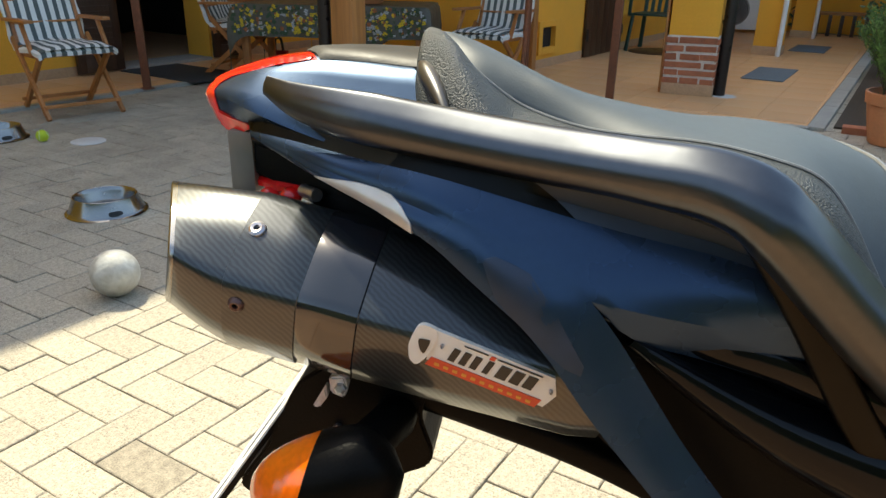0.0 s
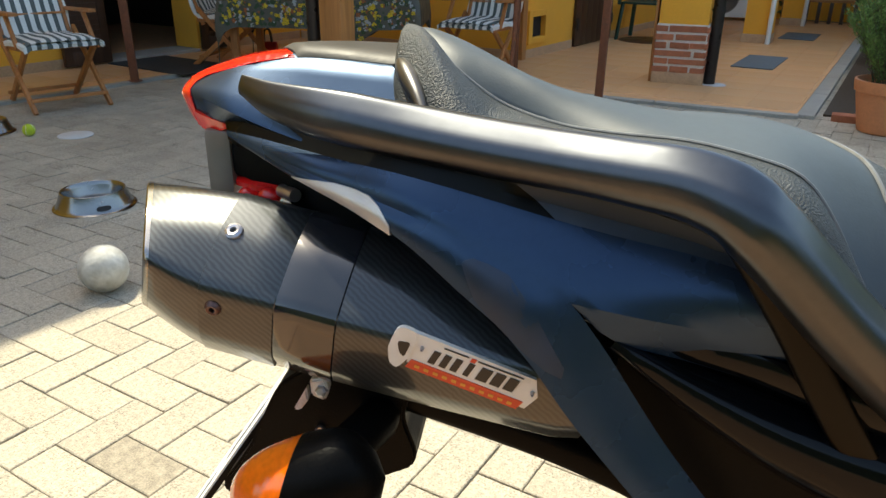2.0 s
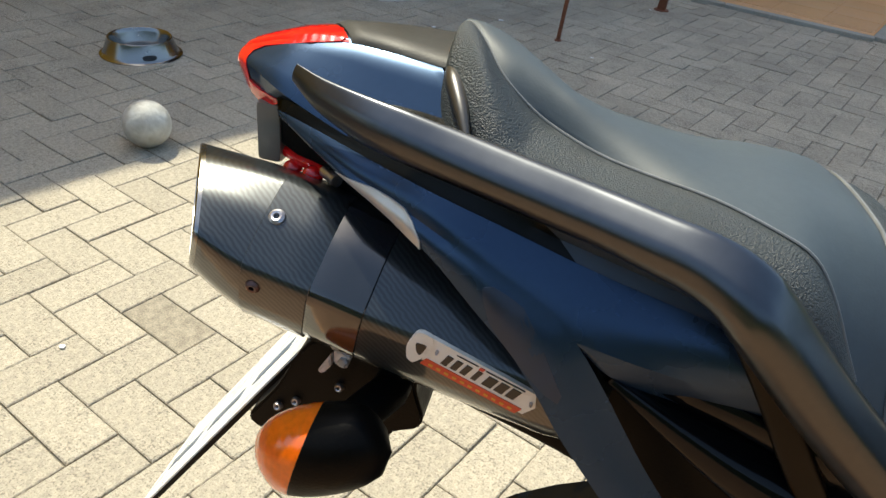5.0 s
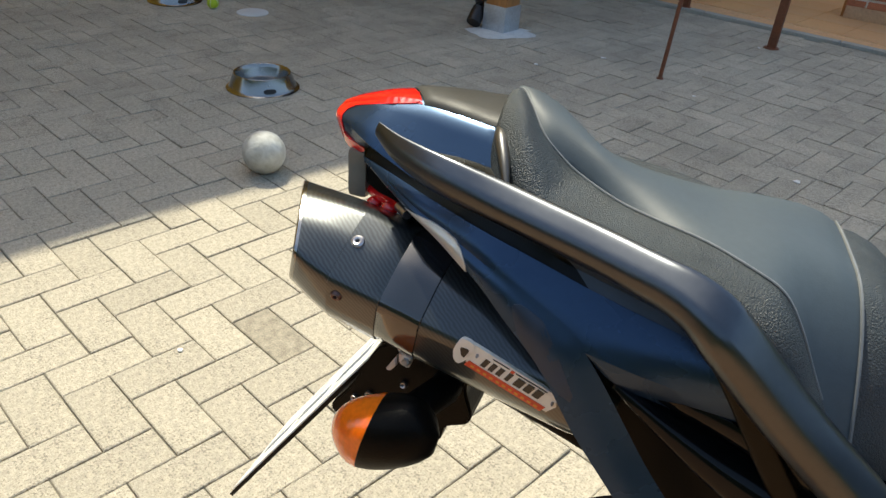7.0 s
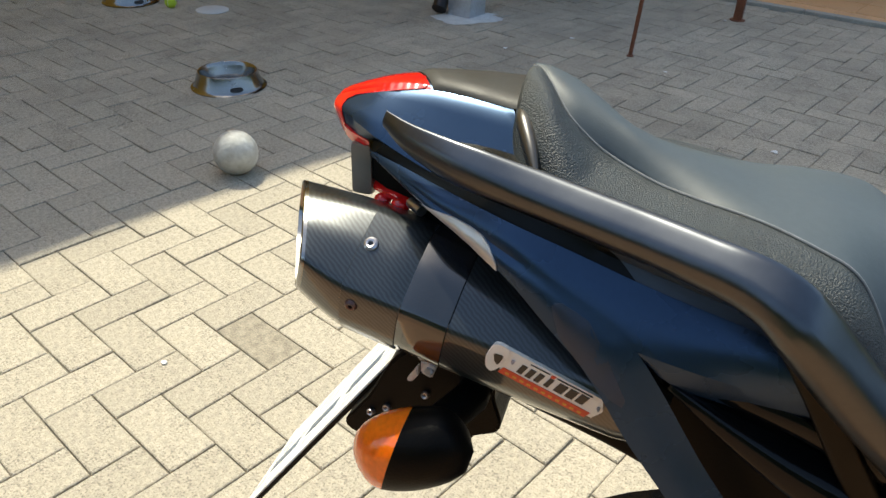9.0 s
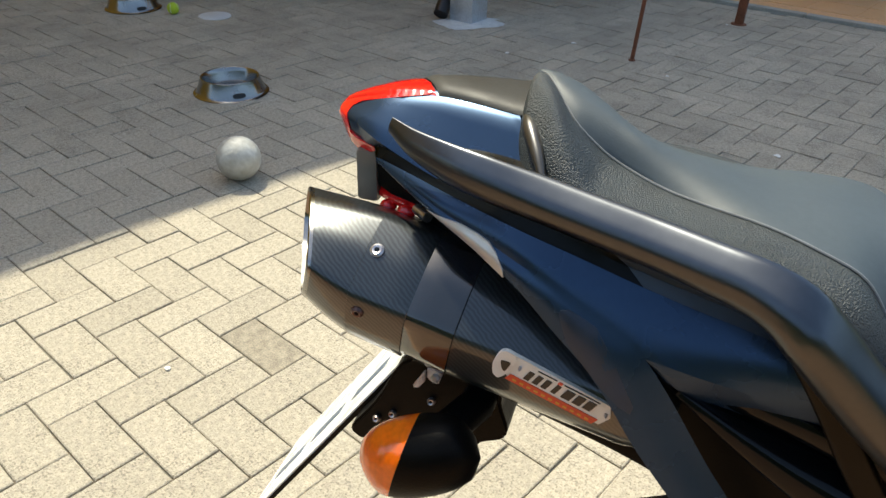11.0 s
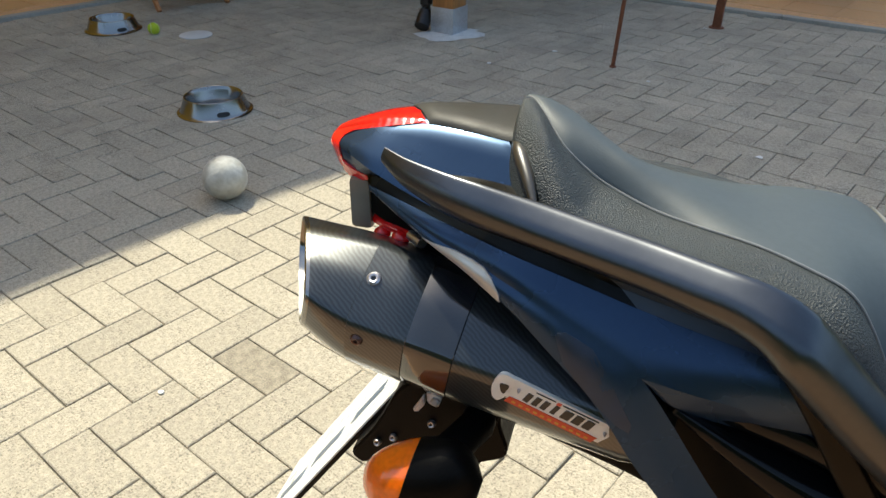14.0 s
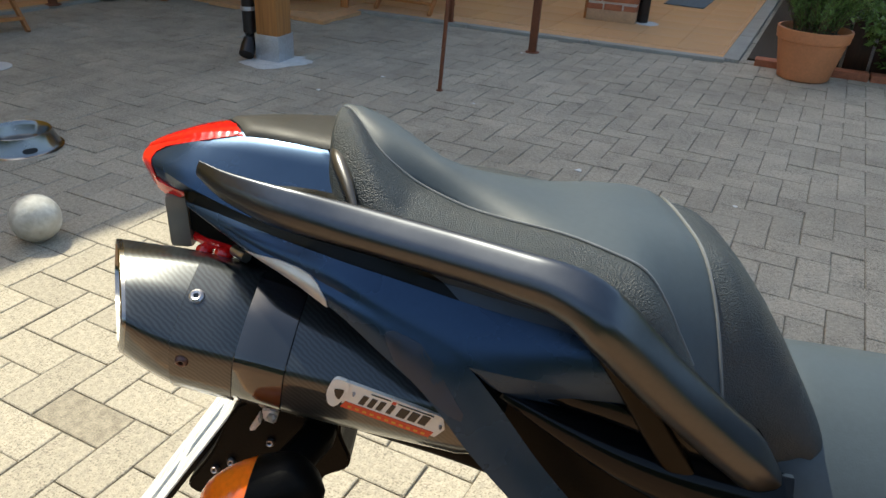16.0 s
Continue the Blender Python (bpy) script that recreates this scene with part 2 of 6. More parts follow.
def box(bm, lo, hi, bevel=0.0, m=None):
    """A box between two corners, with rounded edges."""
    t = bmesh.new()
    bmesh.ops.create_cube(t, size=1)
    lo, hi = Vector(lo), Vector(hi)
    bmesh.ops.transform(t, matrix=Matrix.Translation((lo + hi) / 2) @ Matrix.Diagonal((*(hi - lo), 1)), verts=t.verts)
    if bevel:
        bmesh.ops.bevel(t, geom=t.edges[:], offset=bevel, segments=2, affect='EDGES', profile=0.6)
    if m is not None:
        bmesh.ops.transform(t, matrix=m, verts=t.verts)
    join(bm, t)


def join(bm, t):
    bmesh.ops.recalc_face_normals(t, faces=t.faces)
    me = bpy.data.meshes.new("tmp")
    t.to_mesh(me)
    t.free()
    bm.from_mesh(me)
    bpy.data.meshes.remove(me)


def loft(bm, rings, closed=True, caps=True, uv=None):
    """Skin a list of rings of points."""
    t = bmesh.new()
    vs = [[t.verts.new(p) for p in ring] for ring in rings]
    n = len(rings[0])
    for a, b in zip(vs, vs[1:]):
        for i in range(n if closed else n - 1):
            j = (i + 1) % n
            t.faces.new((a[i], a[j], b[j], b[i]))
    if caps and closed:
        t.faces.new(vs[0][::-1])
        t.faces.new(vs[-1])
    if closed:
        join(bm, t)
    else:
        me = bpy.data.meshes.new("tmp")
        t.to_mesh(me)
        t.free()
        bm.from_mesh(me)
        bpy.data.meshes.remove(me)


def spline(pts, n):
    """A smooth curve through the points (Catmull-Rom), n steps for each stretch."""
    p = [np.array(q, float) for q in pts]
    p = [2 * p[0] - p[1]] + p + [2 * p[-1] - p[-2]]
    out = []
    for i in range(1, len(p) - 2):
        for k in range(n):
            t = k / n
            a, b, c, d = p[i - 1:i + 3]
            out.append(0.5 * (2 * b + (c - a) * t + (2 * a - 5 * b + 4 * c - d) * t * t + (3 * b - a - 3 * c + d) * t ** 3))
    out.append(p[-2])
    return out


def tube(bm, pts, radius, sides=10, caps=True):
    """A round bar along points; radius may be a list."""
    pts = [Vector(p) for p in pts]
    rings = []
    up = Vector((0, 0, 1))
    for i, p in enumerate(pts):
        d = (pts[min(i + 1, len(pts) - 1)] - pts[max(i - 1, 0)]).normalized()
        x = d.cross(up if abs(d.z) < 0.95 else Vector((1, 0, 0))).normalized()
        y = x.cross(d)
        r = radius[i] if isinstance(radius, (list, tuple)) else radius
        rings.append([p + (x * math.cos(a) + y * math.sin(a)) * r for a in (2 * math.pi * k / sides for k in range(sides))])
    loft(bm, rings, True, caps)


def lathe(bm, profile, at=(0, 0, 0), sides=48, m=None):
    """Turn a profile of (radius, height) round the z axis."""
    t = bmesh.new()
    rows = []
    for r, z in profile:
        if r < 1e-6:
            rows.append([t.verts.new((0, 0, z))])
        else:
            rows.append([t.verts.new((r * math.cos(2 * math.pi * k / sides), r * math.sin(2 * math.pi * k / sides), z)) for k in range(sides)])
    for a, b in zip(rows, rows[1:]):
        for k in range(sides):
            j = (k + 1) % sides
            f = [a[k % len(a)], a[j % len(a)], b[j % len(b)], b[k % len(b)]]
            f = list(dict.fromkeys(f))
            if len(f) > 2:
                t.faces.new(f)
    bmesh.ops.transform(t, matrix=(m or Matrix()) if m is not None else Matrix.Translation(at), verts=t.verts)
    join(bm, t)


def bar(bm, a, b, w, h, bevel=0.003, roll=0.0):
    """A squared bar from a to b, w wide and h thick."""
    a, b = Vector(a), Vector(b)
    m = Matrix.Translation((a + b) / 2) @ (b - a).to_track_quat('Z', 'Y').to_matrix().to_4x4() @ Matrix.Rotation(roll, 4, 'Z')
    d = (b - a).length
    box(bm, (-w / 2, -h / 2, -d / 2), (w / 2, h / 2, d / 2), bevel, m)


def H(u, v, z=0.0):
    return HOUSE @ Vector((u, v, z))


# ---- ground, porch and house ----
def structure(name, bm, material, label, category, smooth=False, m=None):
    return tagged(link(name, bm, material, smooth, m), label, category, kind="structure")


bm = bmesh.new()
bmesh.ops.create_circle(bm, cap_ends=True, segments=64, radius=900, matrix=Matrix.Translation((0, 0, -0.0075)))
ground = structure("ground", bm, JOINT, "sandy yard ground under the concrete pavers", "ground")

PORCH_Z = 0.02
bm = bmesh.new()
outline = [(-4.60, 2.99), (-3.28, 5.00), (-1.98, 6.97), (-0.40, 5.93), (-0.10, 6.42), (2.41, 5.17), (6.2, 11.45), (3.0, 14.5), (-6.5, 14.5), (-9.5, 8.0), (-8.0, 2.0)]
low = [bm.verts.new((x, y, -0.012)) for x, y in outline]
top = [bm.verts.new((x, y, PORCH_Z)) for x, y in outline]
bm.faces.new(top)
for i in range(len(outline)):
    bm.faces.new((low[i], low[(i + 1) % len(outline)], top[(i + 1) % len(outline)], top[i]))
bmesh.ops.recalc_face_normals(bm, faces=bm.faces)
porch = structure("floor", bm, GROUT, "orange terracotta tiled porch floor around the yard", "floor")

# grey stone edging of the porch
for a, b in (((-4.60, 2.99), (-1.98, 6.97)), ((-0.14, 6.44), (2.43, 5.16)), ((2.43, 5.16), (6.2, 11.4))):
    a, b = Vector((*a, 0)), Vector((*b, 0))
    d = (b - a).normalized()
    side = Vector((d.y, -d.x, 0))
    bm = bmesh.new()
    wide = 0.09 if a.x > 2.4 else 0.05
    n = max(int((b - a).length / 0.9), 1)
    for k in range(n):
        p, q = a.lerp(b, k / n), a.lerp(b, (k + 1) / n) - d * 0.006
        t = bmesh.new()
        vs = []
        for z in (-0.012, PORCH_Z + 0.004):
            vs.append([t.verts.new(v + Vector((0, 0, z))) for v in (p - side * 0.02, q - side * 0.02, q + side * wide, p + side * wide)])
        t.faces.new(vs[1])
        for i in range(4):
            t.faces.new((vs[0][i], vs[0][(i + 1) % 4], vs[1][(i + 1) % 4], vs[1][i]))
        bmesh.ops.bevel(t, geom=[e for e in t.edges if all(v.co.z > 0 for v in e.verts)], offset=0.004, segments=1, affect='EDGES')
        join(bm, t)
    structure("trim", bm, EDGE, "grey stone edging along the porch floor", "edging")


def wall(name, lo, hi, holes=(), axis='u', material=PLASTER, label="yellow plastered house wall"):
    """A thick wall in house axes with rectangular openings (from, to, bottom, top) along its length."""
    bm = bmesh.new()
    (u0, v0, z0), (u1, v1, z1) = lo, hi
    a0, a1 = (u0, u1) if axis == 'u' else (v0, v1)

    def piece(a, b, z, y):
        if b - a < 1e-4 or y - z < 1e-4:
            return
        box(bm, (a, v0, z) if axis == 'u' else (u0, a, z), (b, v1, y) if axis == 'u' else (u1, b, y))
    at = a0
    for f, t, zb, zt in sorted(holes):
        piece(at, f, z0, z1)
        piece(f, t, z0, zb)
        piece(f, t, zt, z1)
        at = t
    piece(at, a1, z0, z1)
    return structure(name, bm, material, label, "wall", m=HOUSE)


LW = -6.45      # face of the left wing
RW = -3.52      # face of the wall beside the passage
BW = 6.75       # face of the back wall
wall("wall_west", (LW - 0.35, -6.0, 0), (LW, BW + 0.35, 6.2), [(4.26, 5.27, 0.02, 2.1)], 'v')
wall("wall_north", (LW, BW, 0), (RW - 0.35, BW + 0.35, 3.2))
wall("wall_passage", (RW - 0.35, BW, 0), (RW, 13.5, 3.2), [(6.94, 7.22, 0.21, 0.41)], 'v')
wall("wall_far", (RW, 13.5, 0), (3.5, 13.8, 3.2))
# unseen slab, its edge bent so that its shadow follows the curve on the pavers
bm = bmesh.new()
bow = [(-5.97, 4.28)] + [(-5.93 + 0.072 * ((v - 2.12) / 0.95) ** 2, v) for v in np.linspace(3.2, 1.0, 12)] + [(-5.70, 0.3), (-5.45, -1.0), (-5.3, -6.5)]
loft(bm, [[(u, v, z) for u, v in bow + [(LW - 5, -6.5), (LW - 5, 4.28)]] for z in (6.2, 6.38)])
structure("ceiling", bm, WHITE, "unseen slab on the house wing, shaped to cast the yard's curved shade edge", "roof", m=HOUSE)
# unseen tall block, added to shade the pavers on the right
bm = bmesh.new()
box(bm, (LW - 5, 4.32, 6.2), (LW - 0.01, 14, 11.3))
box(bm, (LW - 5.3, 4.30, 11.3), (-5.97, 14.3, 11.5))
structure("wall_shade_block", bm, PLASTER_PALE, "unseen pale block added above the house wing to shade the yard", "wall", m=HOUSE)

bm = bmesh.new()
box(bm, (-5.75, 3.62, 2.76), (-2.98, 6.74, 2.88))
structure("ceiling", bm, DARKWOOD, "dark wooden porch roof on the timber post", "ceiling", m=HOUSE)

bm = bmesh.new()
box(bm, (RW - 0.1, 9.6, 2.75), (-1.2, 13.8, 2.95))
structure("ceiling", bm, WHITE, "white ceiling over the end of the passage", "ceiling", m=HOUSE)

# skirting tiles along the walls
for lo, hi in (((LW, -3.0), (LW + 0.012, 4.25)), ((LW, 5.30), (LW + 0.012, BW - 0.02)), ((LW + 0.02, BW - 0.012), (RW - 0.01, BW)), ((RW, BW + 0.02), (RW + 0.012, 7.92)), ((RW, 9.02), (RW + 0.012, 13.4))):
    bm = bmesh.new()
    box(bm, (*lo, PORCH_Z), (*hi, PORCH_Z + 0.085), 0.002)
    structure("baseboard", bm, SKIRT, "brown tile skirting at the foot of the wall", "baseboard", m=HOUSE)

# room behind the open door; its shade is put into near-black walls
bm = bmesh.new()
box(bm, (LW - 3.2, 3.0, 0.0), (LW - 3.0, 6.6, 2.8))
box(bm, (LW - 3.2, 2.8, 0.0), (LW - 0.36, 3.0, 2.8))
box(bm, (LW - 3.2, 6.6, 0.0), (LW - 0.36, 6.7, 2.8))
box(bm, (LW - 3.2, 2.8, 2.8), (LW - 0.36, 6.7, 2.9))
structure("wall_room", bm, DARK, "room walls behind the door, coloured near black for the shade", "wall", m=HOUSE)
bm = bmesh.new()
box(bm, (LW - 0.34, 4.265, 0.0), (LW + 0.03, 5.265, 0.05), 0.004)
structure("door_sill", bm, EDGE, "grey stone threshold of the open door", "sill", m=HOUSE)

# hedge that closes the yard behind
HEDGE = mat("hedge_leaves", (0.06, 0.10, 0.03), 0.7, var=0.5, scale=3, fine=40, random=0.4)


def leaves(bm, count, place, size, rng, droop=0.3, slim=0.22):
    """Many small pointed leaves: each two triangles folded on the midrib."""
    verts, faces = [], []
    for _ in range(count):
        p = Vector(place(rng))
        d = Vector((rng.uniform(-1, 1), rng.uniform(-1, 1), rng.uniform(-droop, 1))).normalized()
        x = d.cross(Vector((rng.uniform(-1, 1), rng.uniform(-1, 1), rng.uniform(-1, 1)))).normalized()
        n = d.cross(x) * 0.12
        s = size * rng.uniform(0.6, 1.3)
        i = len(verts)
        verts += [p, p + d * s * 0.5 + x * s * slim + n * s, p + d * s, p + d * s * 0.5 - x * s * slim + n * s]
        faces += [(i, i + 1, i + 2), (i, i + 2, i + 3)]
    me = bpy.data.meshes.new("tmp")
    me.from_pydata(verts, [], faces)
    bm.from_mesh(me)
    bpy.data.meshes.remove(me)


def hedge(name, a, b, thick, high, count, size, seed, label):
    rng = random.Random(seed)
    a, b = Vector(a), Vector(b)
    d = (b - a).normalized()
    s = Vector((-d.y, d.x, 0))
    bm = bmesh.new()
    box(bm, (0, -thick * 0.32, 0), ((b - a).length, thick * 0.32, high * 0.92), 0, Matrix.Translation(a) @ Matrix.Rotation(math.atan2(d.y, d.x), 4, 'Z'))

    def place(r):
        f, k = r.random(), r.uniform(-1, 1)
        z = high * r.random() ** 0.8
        if r.random() < 0.25:
            z = high * r.uniform(0.9, 1.04)
        else:
            k = math.copysign(r.uniform(0.6, 1.0), k)
        return a.lerp(b, f) + s * (thick / 2 * k) + Vector((0, 0, z))
    leaves(bm, count, place, size, rng)
    return tagged(link(name, bm, HEDGE, False), label, "hedge", kind="stuff")


# unseen near-side terrace of terracotta slabs before the hedge, added to warm reflections
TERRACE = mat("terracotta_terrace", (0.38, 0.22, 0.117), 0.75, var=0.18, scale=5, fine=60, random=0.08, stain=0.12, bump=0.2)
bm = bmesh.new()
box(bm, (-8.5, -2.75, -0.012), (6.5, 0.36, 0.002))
terrace = structure("terrace", bm, GROUT, "unseen terracotta slab terrace on the near side, added for warm reflections", "terrace")
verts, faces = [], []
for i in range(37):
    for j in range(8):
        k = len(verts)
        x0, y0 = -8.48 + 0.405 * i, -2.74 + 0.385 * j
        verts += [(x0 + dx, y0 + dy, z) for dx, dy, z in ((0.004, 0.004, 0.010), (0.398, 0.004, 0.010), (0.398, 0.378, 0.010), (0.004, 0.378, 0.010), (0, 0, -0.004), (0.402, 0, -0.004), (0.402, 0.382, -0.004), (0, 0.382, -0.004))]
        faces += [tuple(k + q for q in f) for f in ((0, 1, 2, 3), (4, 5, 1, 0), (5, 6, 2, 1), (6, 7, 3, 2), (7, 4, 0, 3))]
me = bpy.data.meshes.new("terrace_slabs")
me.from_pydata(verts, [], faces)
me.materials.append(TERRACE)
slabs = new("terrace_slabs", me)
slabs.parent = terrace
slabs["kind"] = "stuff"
hedge("hedge", (-9, -3.55, 0), (10, -4.1, 0), 1.0, 2.3, 15000, 0.14, 3, "tall green garden hedge closing the yard")
hedge("hedge", (7.0, -8, 0), (9.5, 8.5, 0), 1.0, 2.2, 7000, 0.16, 4, "tall green garden hedge beside the yard")
# ---- the motorcycle: s forward, l to its right, z up ----
bike = thing("motorcycle", BIKE @ Vector((0.35, 0, 0)), "dark blue motorcycle with carbon silencer, rear half, parked on pavers", "motorcycle")


def bpart(name, bm, material, parent=None, label="", smooth=True):
    return part(name, bm, material, parent or bike, label, smooth, BIKE)


def sweep(path, shape, n=6):
    """Rings along a path of (s, l, z); shape(f) gives offsets (towards the right, up) for a share f of the way."""
    pts = spline(path, n)
    rings = []
    for i, p in enumerate(pts):
        d = pts[min(i + 1, len(pts) - 1)] - pts[max(i - 1, 0)]
        d = Vector(d).normalized()
        right = Vector((0, 1, 0))
        right = (right - d * right.dot(d)).normalized()
        up = right.cross(d)
        if up.z < 0:
            up = -up
        rings.append([Vector(p) + right * a + up * b for a, b in shape(i / (len(pts) - 1))])
    return rings


def rounded(points, r=0.25, n=3):
    """Round the corners of a closed outline."""
    out = []
    k = len(points)
    for i in range(k):
        a, b, c = (Vector((*points[(i + j) % k], 0)) for j in (-1, 0, 1))
        p, q = b.lerp(a, r), b.lerp(c, r)
        for j in range(n + 1):
            t = j / n
            v = p.lerp(b, t).lerp(b.lerp(q, t), t)
            out.append((v.x, v.y))
    return out


# grab rail: upper outer ridge, swept; top face inwards, outer face down
ridge = [(-0.069, 0.053, 0.9935), (-0.046, 0.070, 0.9900), (-0.007, 0.090, 0.9875), (0.031, 0.101, 0.9835), (0.068, 0.112, 0.9805), (0.102, 0.124, 0.979), (0.134, 0.139, 0.979), (0.160, 0.152, 0.979),
         (0.180, 0.162, 0.974), (0.196, 0.165, 0.962), (0.231, 0.161, 0.926), (0.272, 0.155, 0.887), (0.300, 0.150, 0.862), (0.318, 0.140, 0.842)]


def rail_shape(f):
    """A bevelled strap: a flat top that slants inwards, a crisp ridge, an outer face that curls under and is deeper ahead of the bend."""
    end = min(1.0, 0.4 + (1 - f) * 6)
    wide, high = min(1.0, 0.14 + f * 3.4) * end, min(1.0, 0.50 + f * 3.0) * end
    low = min(1.0, 0.35 + f * 5.0) * (1 + 0.3 * max(0.0, min(1.0, (f - 0.42) / 0.2)))
    outline = ((0.0009, -0.0028), (-0.0010, 0.0018), (-0.0108, 0.0094), (-0.0148, 0.0102), (-0.0185, 0.0070), (-0.0200, 0.0), (-0.0200, -0.0100), (-0.0135, -0.0165), (-0.0060, -0.0170), (-0.0012, -0.0135), (0.0012, -0.0085))
    wide *= 1 + 0.5 * max(0.0, min(1.0, (f - 0.50) / 0.16))
    return rounded([(x * wide, y * (high if y > 0 else low)) for x, y in outline], 0.30, 3)


bm = bmesh.new()
loft(bm, sweep(ridge, rail_shape, 5))
rail = bpart("grab_rail", bm, RAIL, label="grey satin metal grab rail")
# inner leg of the rail at its front end
bm = bmesh.new()
loft(bm, sweep([(0.182, 0.146, 0.956), (0.198, 0.145, 0.934), (0.2150, 0.144, 0.908), (0.232, 0.142, 0.880), (0.258, 0.138, 0.840)], lambda f: rounded([(0.004, 0.0085), (-0.010, 0.0085), (-0.010, -0.0085), (0.004, -0.0085)], 0.3, 3), 5))
bpart("rail_leg", bm, mat("dark_bronze_cast_metal", (0.018, 0.017, 0.015), 0.40, metal=1.0, var=0.1), rail, "dark cast inner leg")
bm = bmesh.new()
lathe(bm, [(0.0, 0.004), (0.006, 0.004), (0.0075, 0.0), (0.0075, -0.004)], sides=16, m=Matrix.Translation((0.236, 0.142, 0.903)) @ Matrix.Rotation(radians(-90), 4, 'X'))
bpart("bolt", bm, STEELDULL, rail)

# tail body: rings across the bike, from the tip forward
LC = -0.006     # middle of the spine
STATIONS = [  # s, spine height, spine half width, flank l, flank height, belly height
    (-0.124, 0.9845, 0.004, 0.010, 0.980, 0.971),
    (-0.115, 0.9890, 0.0075, 0.020, 0.9820, 0.962),
    (-0.100, 0.9945, 0.0115, 0.031, 0.9812, 0.957),
    (-0.080, 1.0000, 0.0155, 0.043, 0.9770, 0.964),
    (-0.050, 1.0038, 0.0190, 0.055, 0.9700, 0.962),
    (-0.020, 1.0045, 0.0255, 0.067, 0.9650, 0.961),
    (0.012, 1.0035, 0.0330, 0.078, 0.9620, 0.958),
]


def tail_ring(s, zt, w, lf, zf, zb):
    """Near half from the spine over the shoulder to the belly, then the far half."""
    lf = lf - LC
    c = max(0.0, min(1.0, (s + 0.085) / 0.045))
    half = [(0.0, zt + 0.0012), (w * 0.6, zt + 0.0010), (w * 0.88, zt + 0.0002), (w * 1.0, zt - 0.0014), (w + (lf - w) * 0.12, zt - (zt - zf) * (0.09 - 0.01 * c))]
    half += [(w + (lf - w) * f, zt - (zt - zf) * (g + (k - g) * c)) for f, g, k in ((0.28, 0.22, 0.25), (0.50, 0.43, 0.48), (0.73, 0.68, 0.72), (0.92, 0.90, 0.91))]
    half += [(lf, zf - 0.002), (lf * 0.93, zf - (zf - zb) * 0.5), (lf * 0.80, zb + 0.002), (lf * 0.4, zb), (0.0, zb)]
    lean = 0.50 * max(0.0, min(1.0, (s + 0.03) / 0.042))
    pts = [(s + lean * max(0, a - w), LC + a, z) for a, z in half]
    return pts + [(p[0], 2 * LC - p[1], p[2]) for p in pts[-2:0:-1]]


bm = bmesh.new()
rows = spline(STATIONS, 5)
loft(bm, [tail_ring(*row) for row in rows])
tail = bpart("tail_cowl", bm, PAINT, label="dark blue painted tail cowl")


def station(s):
    """The cowl's measures at a place along it."""
    return [np.interp(s, [r[0] for r in rows], [r[k] for r in rows]) for k in range(6)]


def spine_strip(bm, s0, s1, lift, over, slant, slant_end=0.0):
    """A moulding with a rounded edge that lies on the spine between two places, cut off slantwise."""
    rings = []
    for f in np.linspace(0, 1, 14):
        top, low = [], []
        for x in (-1, -0.94, -0.8, -0.5, 0, 0.5, 0.8, 0.94, 1):
            s = s0 + x * (slant * (1 - f) + slant_end * f) + (s1 - s0) * f
            _, zt, w, lf, zf, zb = station(s)
            rise = lift * (1 - x ** 8) * min(1.0, 0.4 + 8 * f)
            top.append((s, LC + w * over * x, zt + rise + 0.0012 - 0.0022 * x * x))
            low.append((s, LC + w * over * x * 0.97, zt - 0.004))
        rings.append(top + low[::-1])
    loft(bm, rings)


bm = bmesh.new()
spine_strip(bm, -0.060, 0.014, 0.0040, 1.0, 0.012)
bpart("top_cover", bm, mat("grey_grained_plastic", (0.026, 0.0255, 0.0225), 0.55, spec=0.3, var=0.12, scale=20, fine=300, bump=0.06, bump_scale=500), tail, "black plastic cover along the spine")


def tail_skin(s, j, proud):
    """A place on the cowl's near half: s along it, j down its section; short of the tip the section closes."""
    ring = tail_ring(*station(max(s, -0.124)))
    f = math.sqrt(max(0.0, min(1.0, (s + 0.1285) / 0.0045)))
    mid = Vector((0, LC + 0.003, 0.9795))
    p = Vector(ring[j])
    out = Vector((0, p.y - mid.y, p.z - mid.z))
    out = out * f + out.normalized() * proud
    return Vector((min(s, p.x) if s < -0.124 else p.x, mid.y + out.y, mid.z + out.z))


def tail_patch(js, s0, s1, proud, n=14):
    """A thin shell that lies on the cowl between two places for each point of the section."""
    bm = bmesh.new()
    loft(bm, [[tail_skin(a + (b - a) * k / n, j, proud) for k in range(n + 1)] + [tail_skin(a + (b - a) * k / n, j, -0.001) for k in range(n, -1, -1)] for j, a, b in zip(js, s0, s1)])
    return bm


# tail lamp: a red strip over the spine and a band round the tip
bm = bmesh.new()
spine_strip(bm, -0.1235, -0.0615, 0.0010, 1.0, 0.0, 0.012)
lampo = bpart("tail_lamp", bm, REDLENS, label="red plastic tail lamp lens")
js = (0, 1, 2, 3, 4, 5, 6, 7, 8, 9, 10, 11)
bpart("side_lens", tail_patch(js, [-0.1284] * 12, (-0.060, -0.056, -0.053, -0.055, -0.074, -0.106, -0.113, -0.1145, -0.1145, -0.1135, -0.1120, -0.1060), 0.0009), REDLENS, lampo)
bpart("pale_lens", tail_patch((9, 10, 11, 12), (-0.1275, -0.1270, -0.1250, -0.1220), (-0.1235, -0.1205, -0.1150, -0.1080), 0.0017, 5), PALELENS, lampo, "pale pink lower lens")
bpart("lower_lens", tail_patch((10, 11, 12), (-0.112, -0.113, -0.110), (-0.104, -0.084, -0.082), 0.0022, 6), REDLENS, lampo)
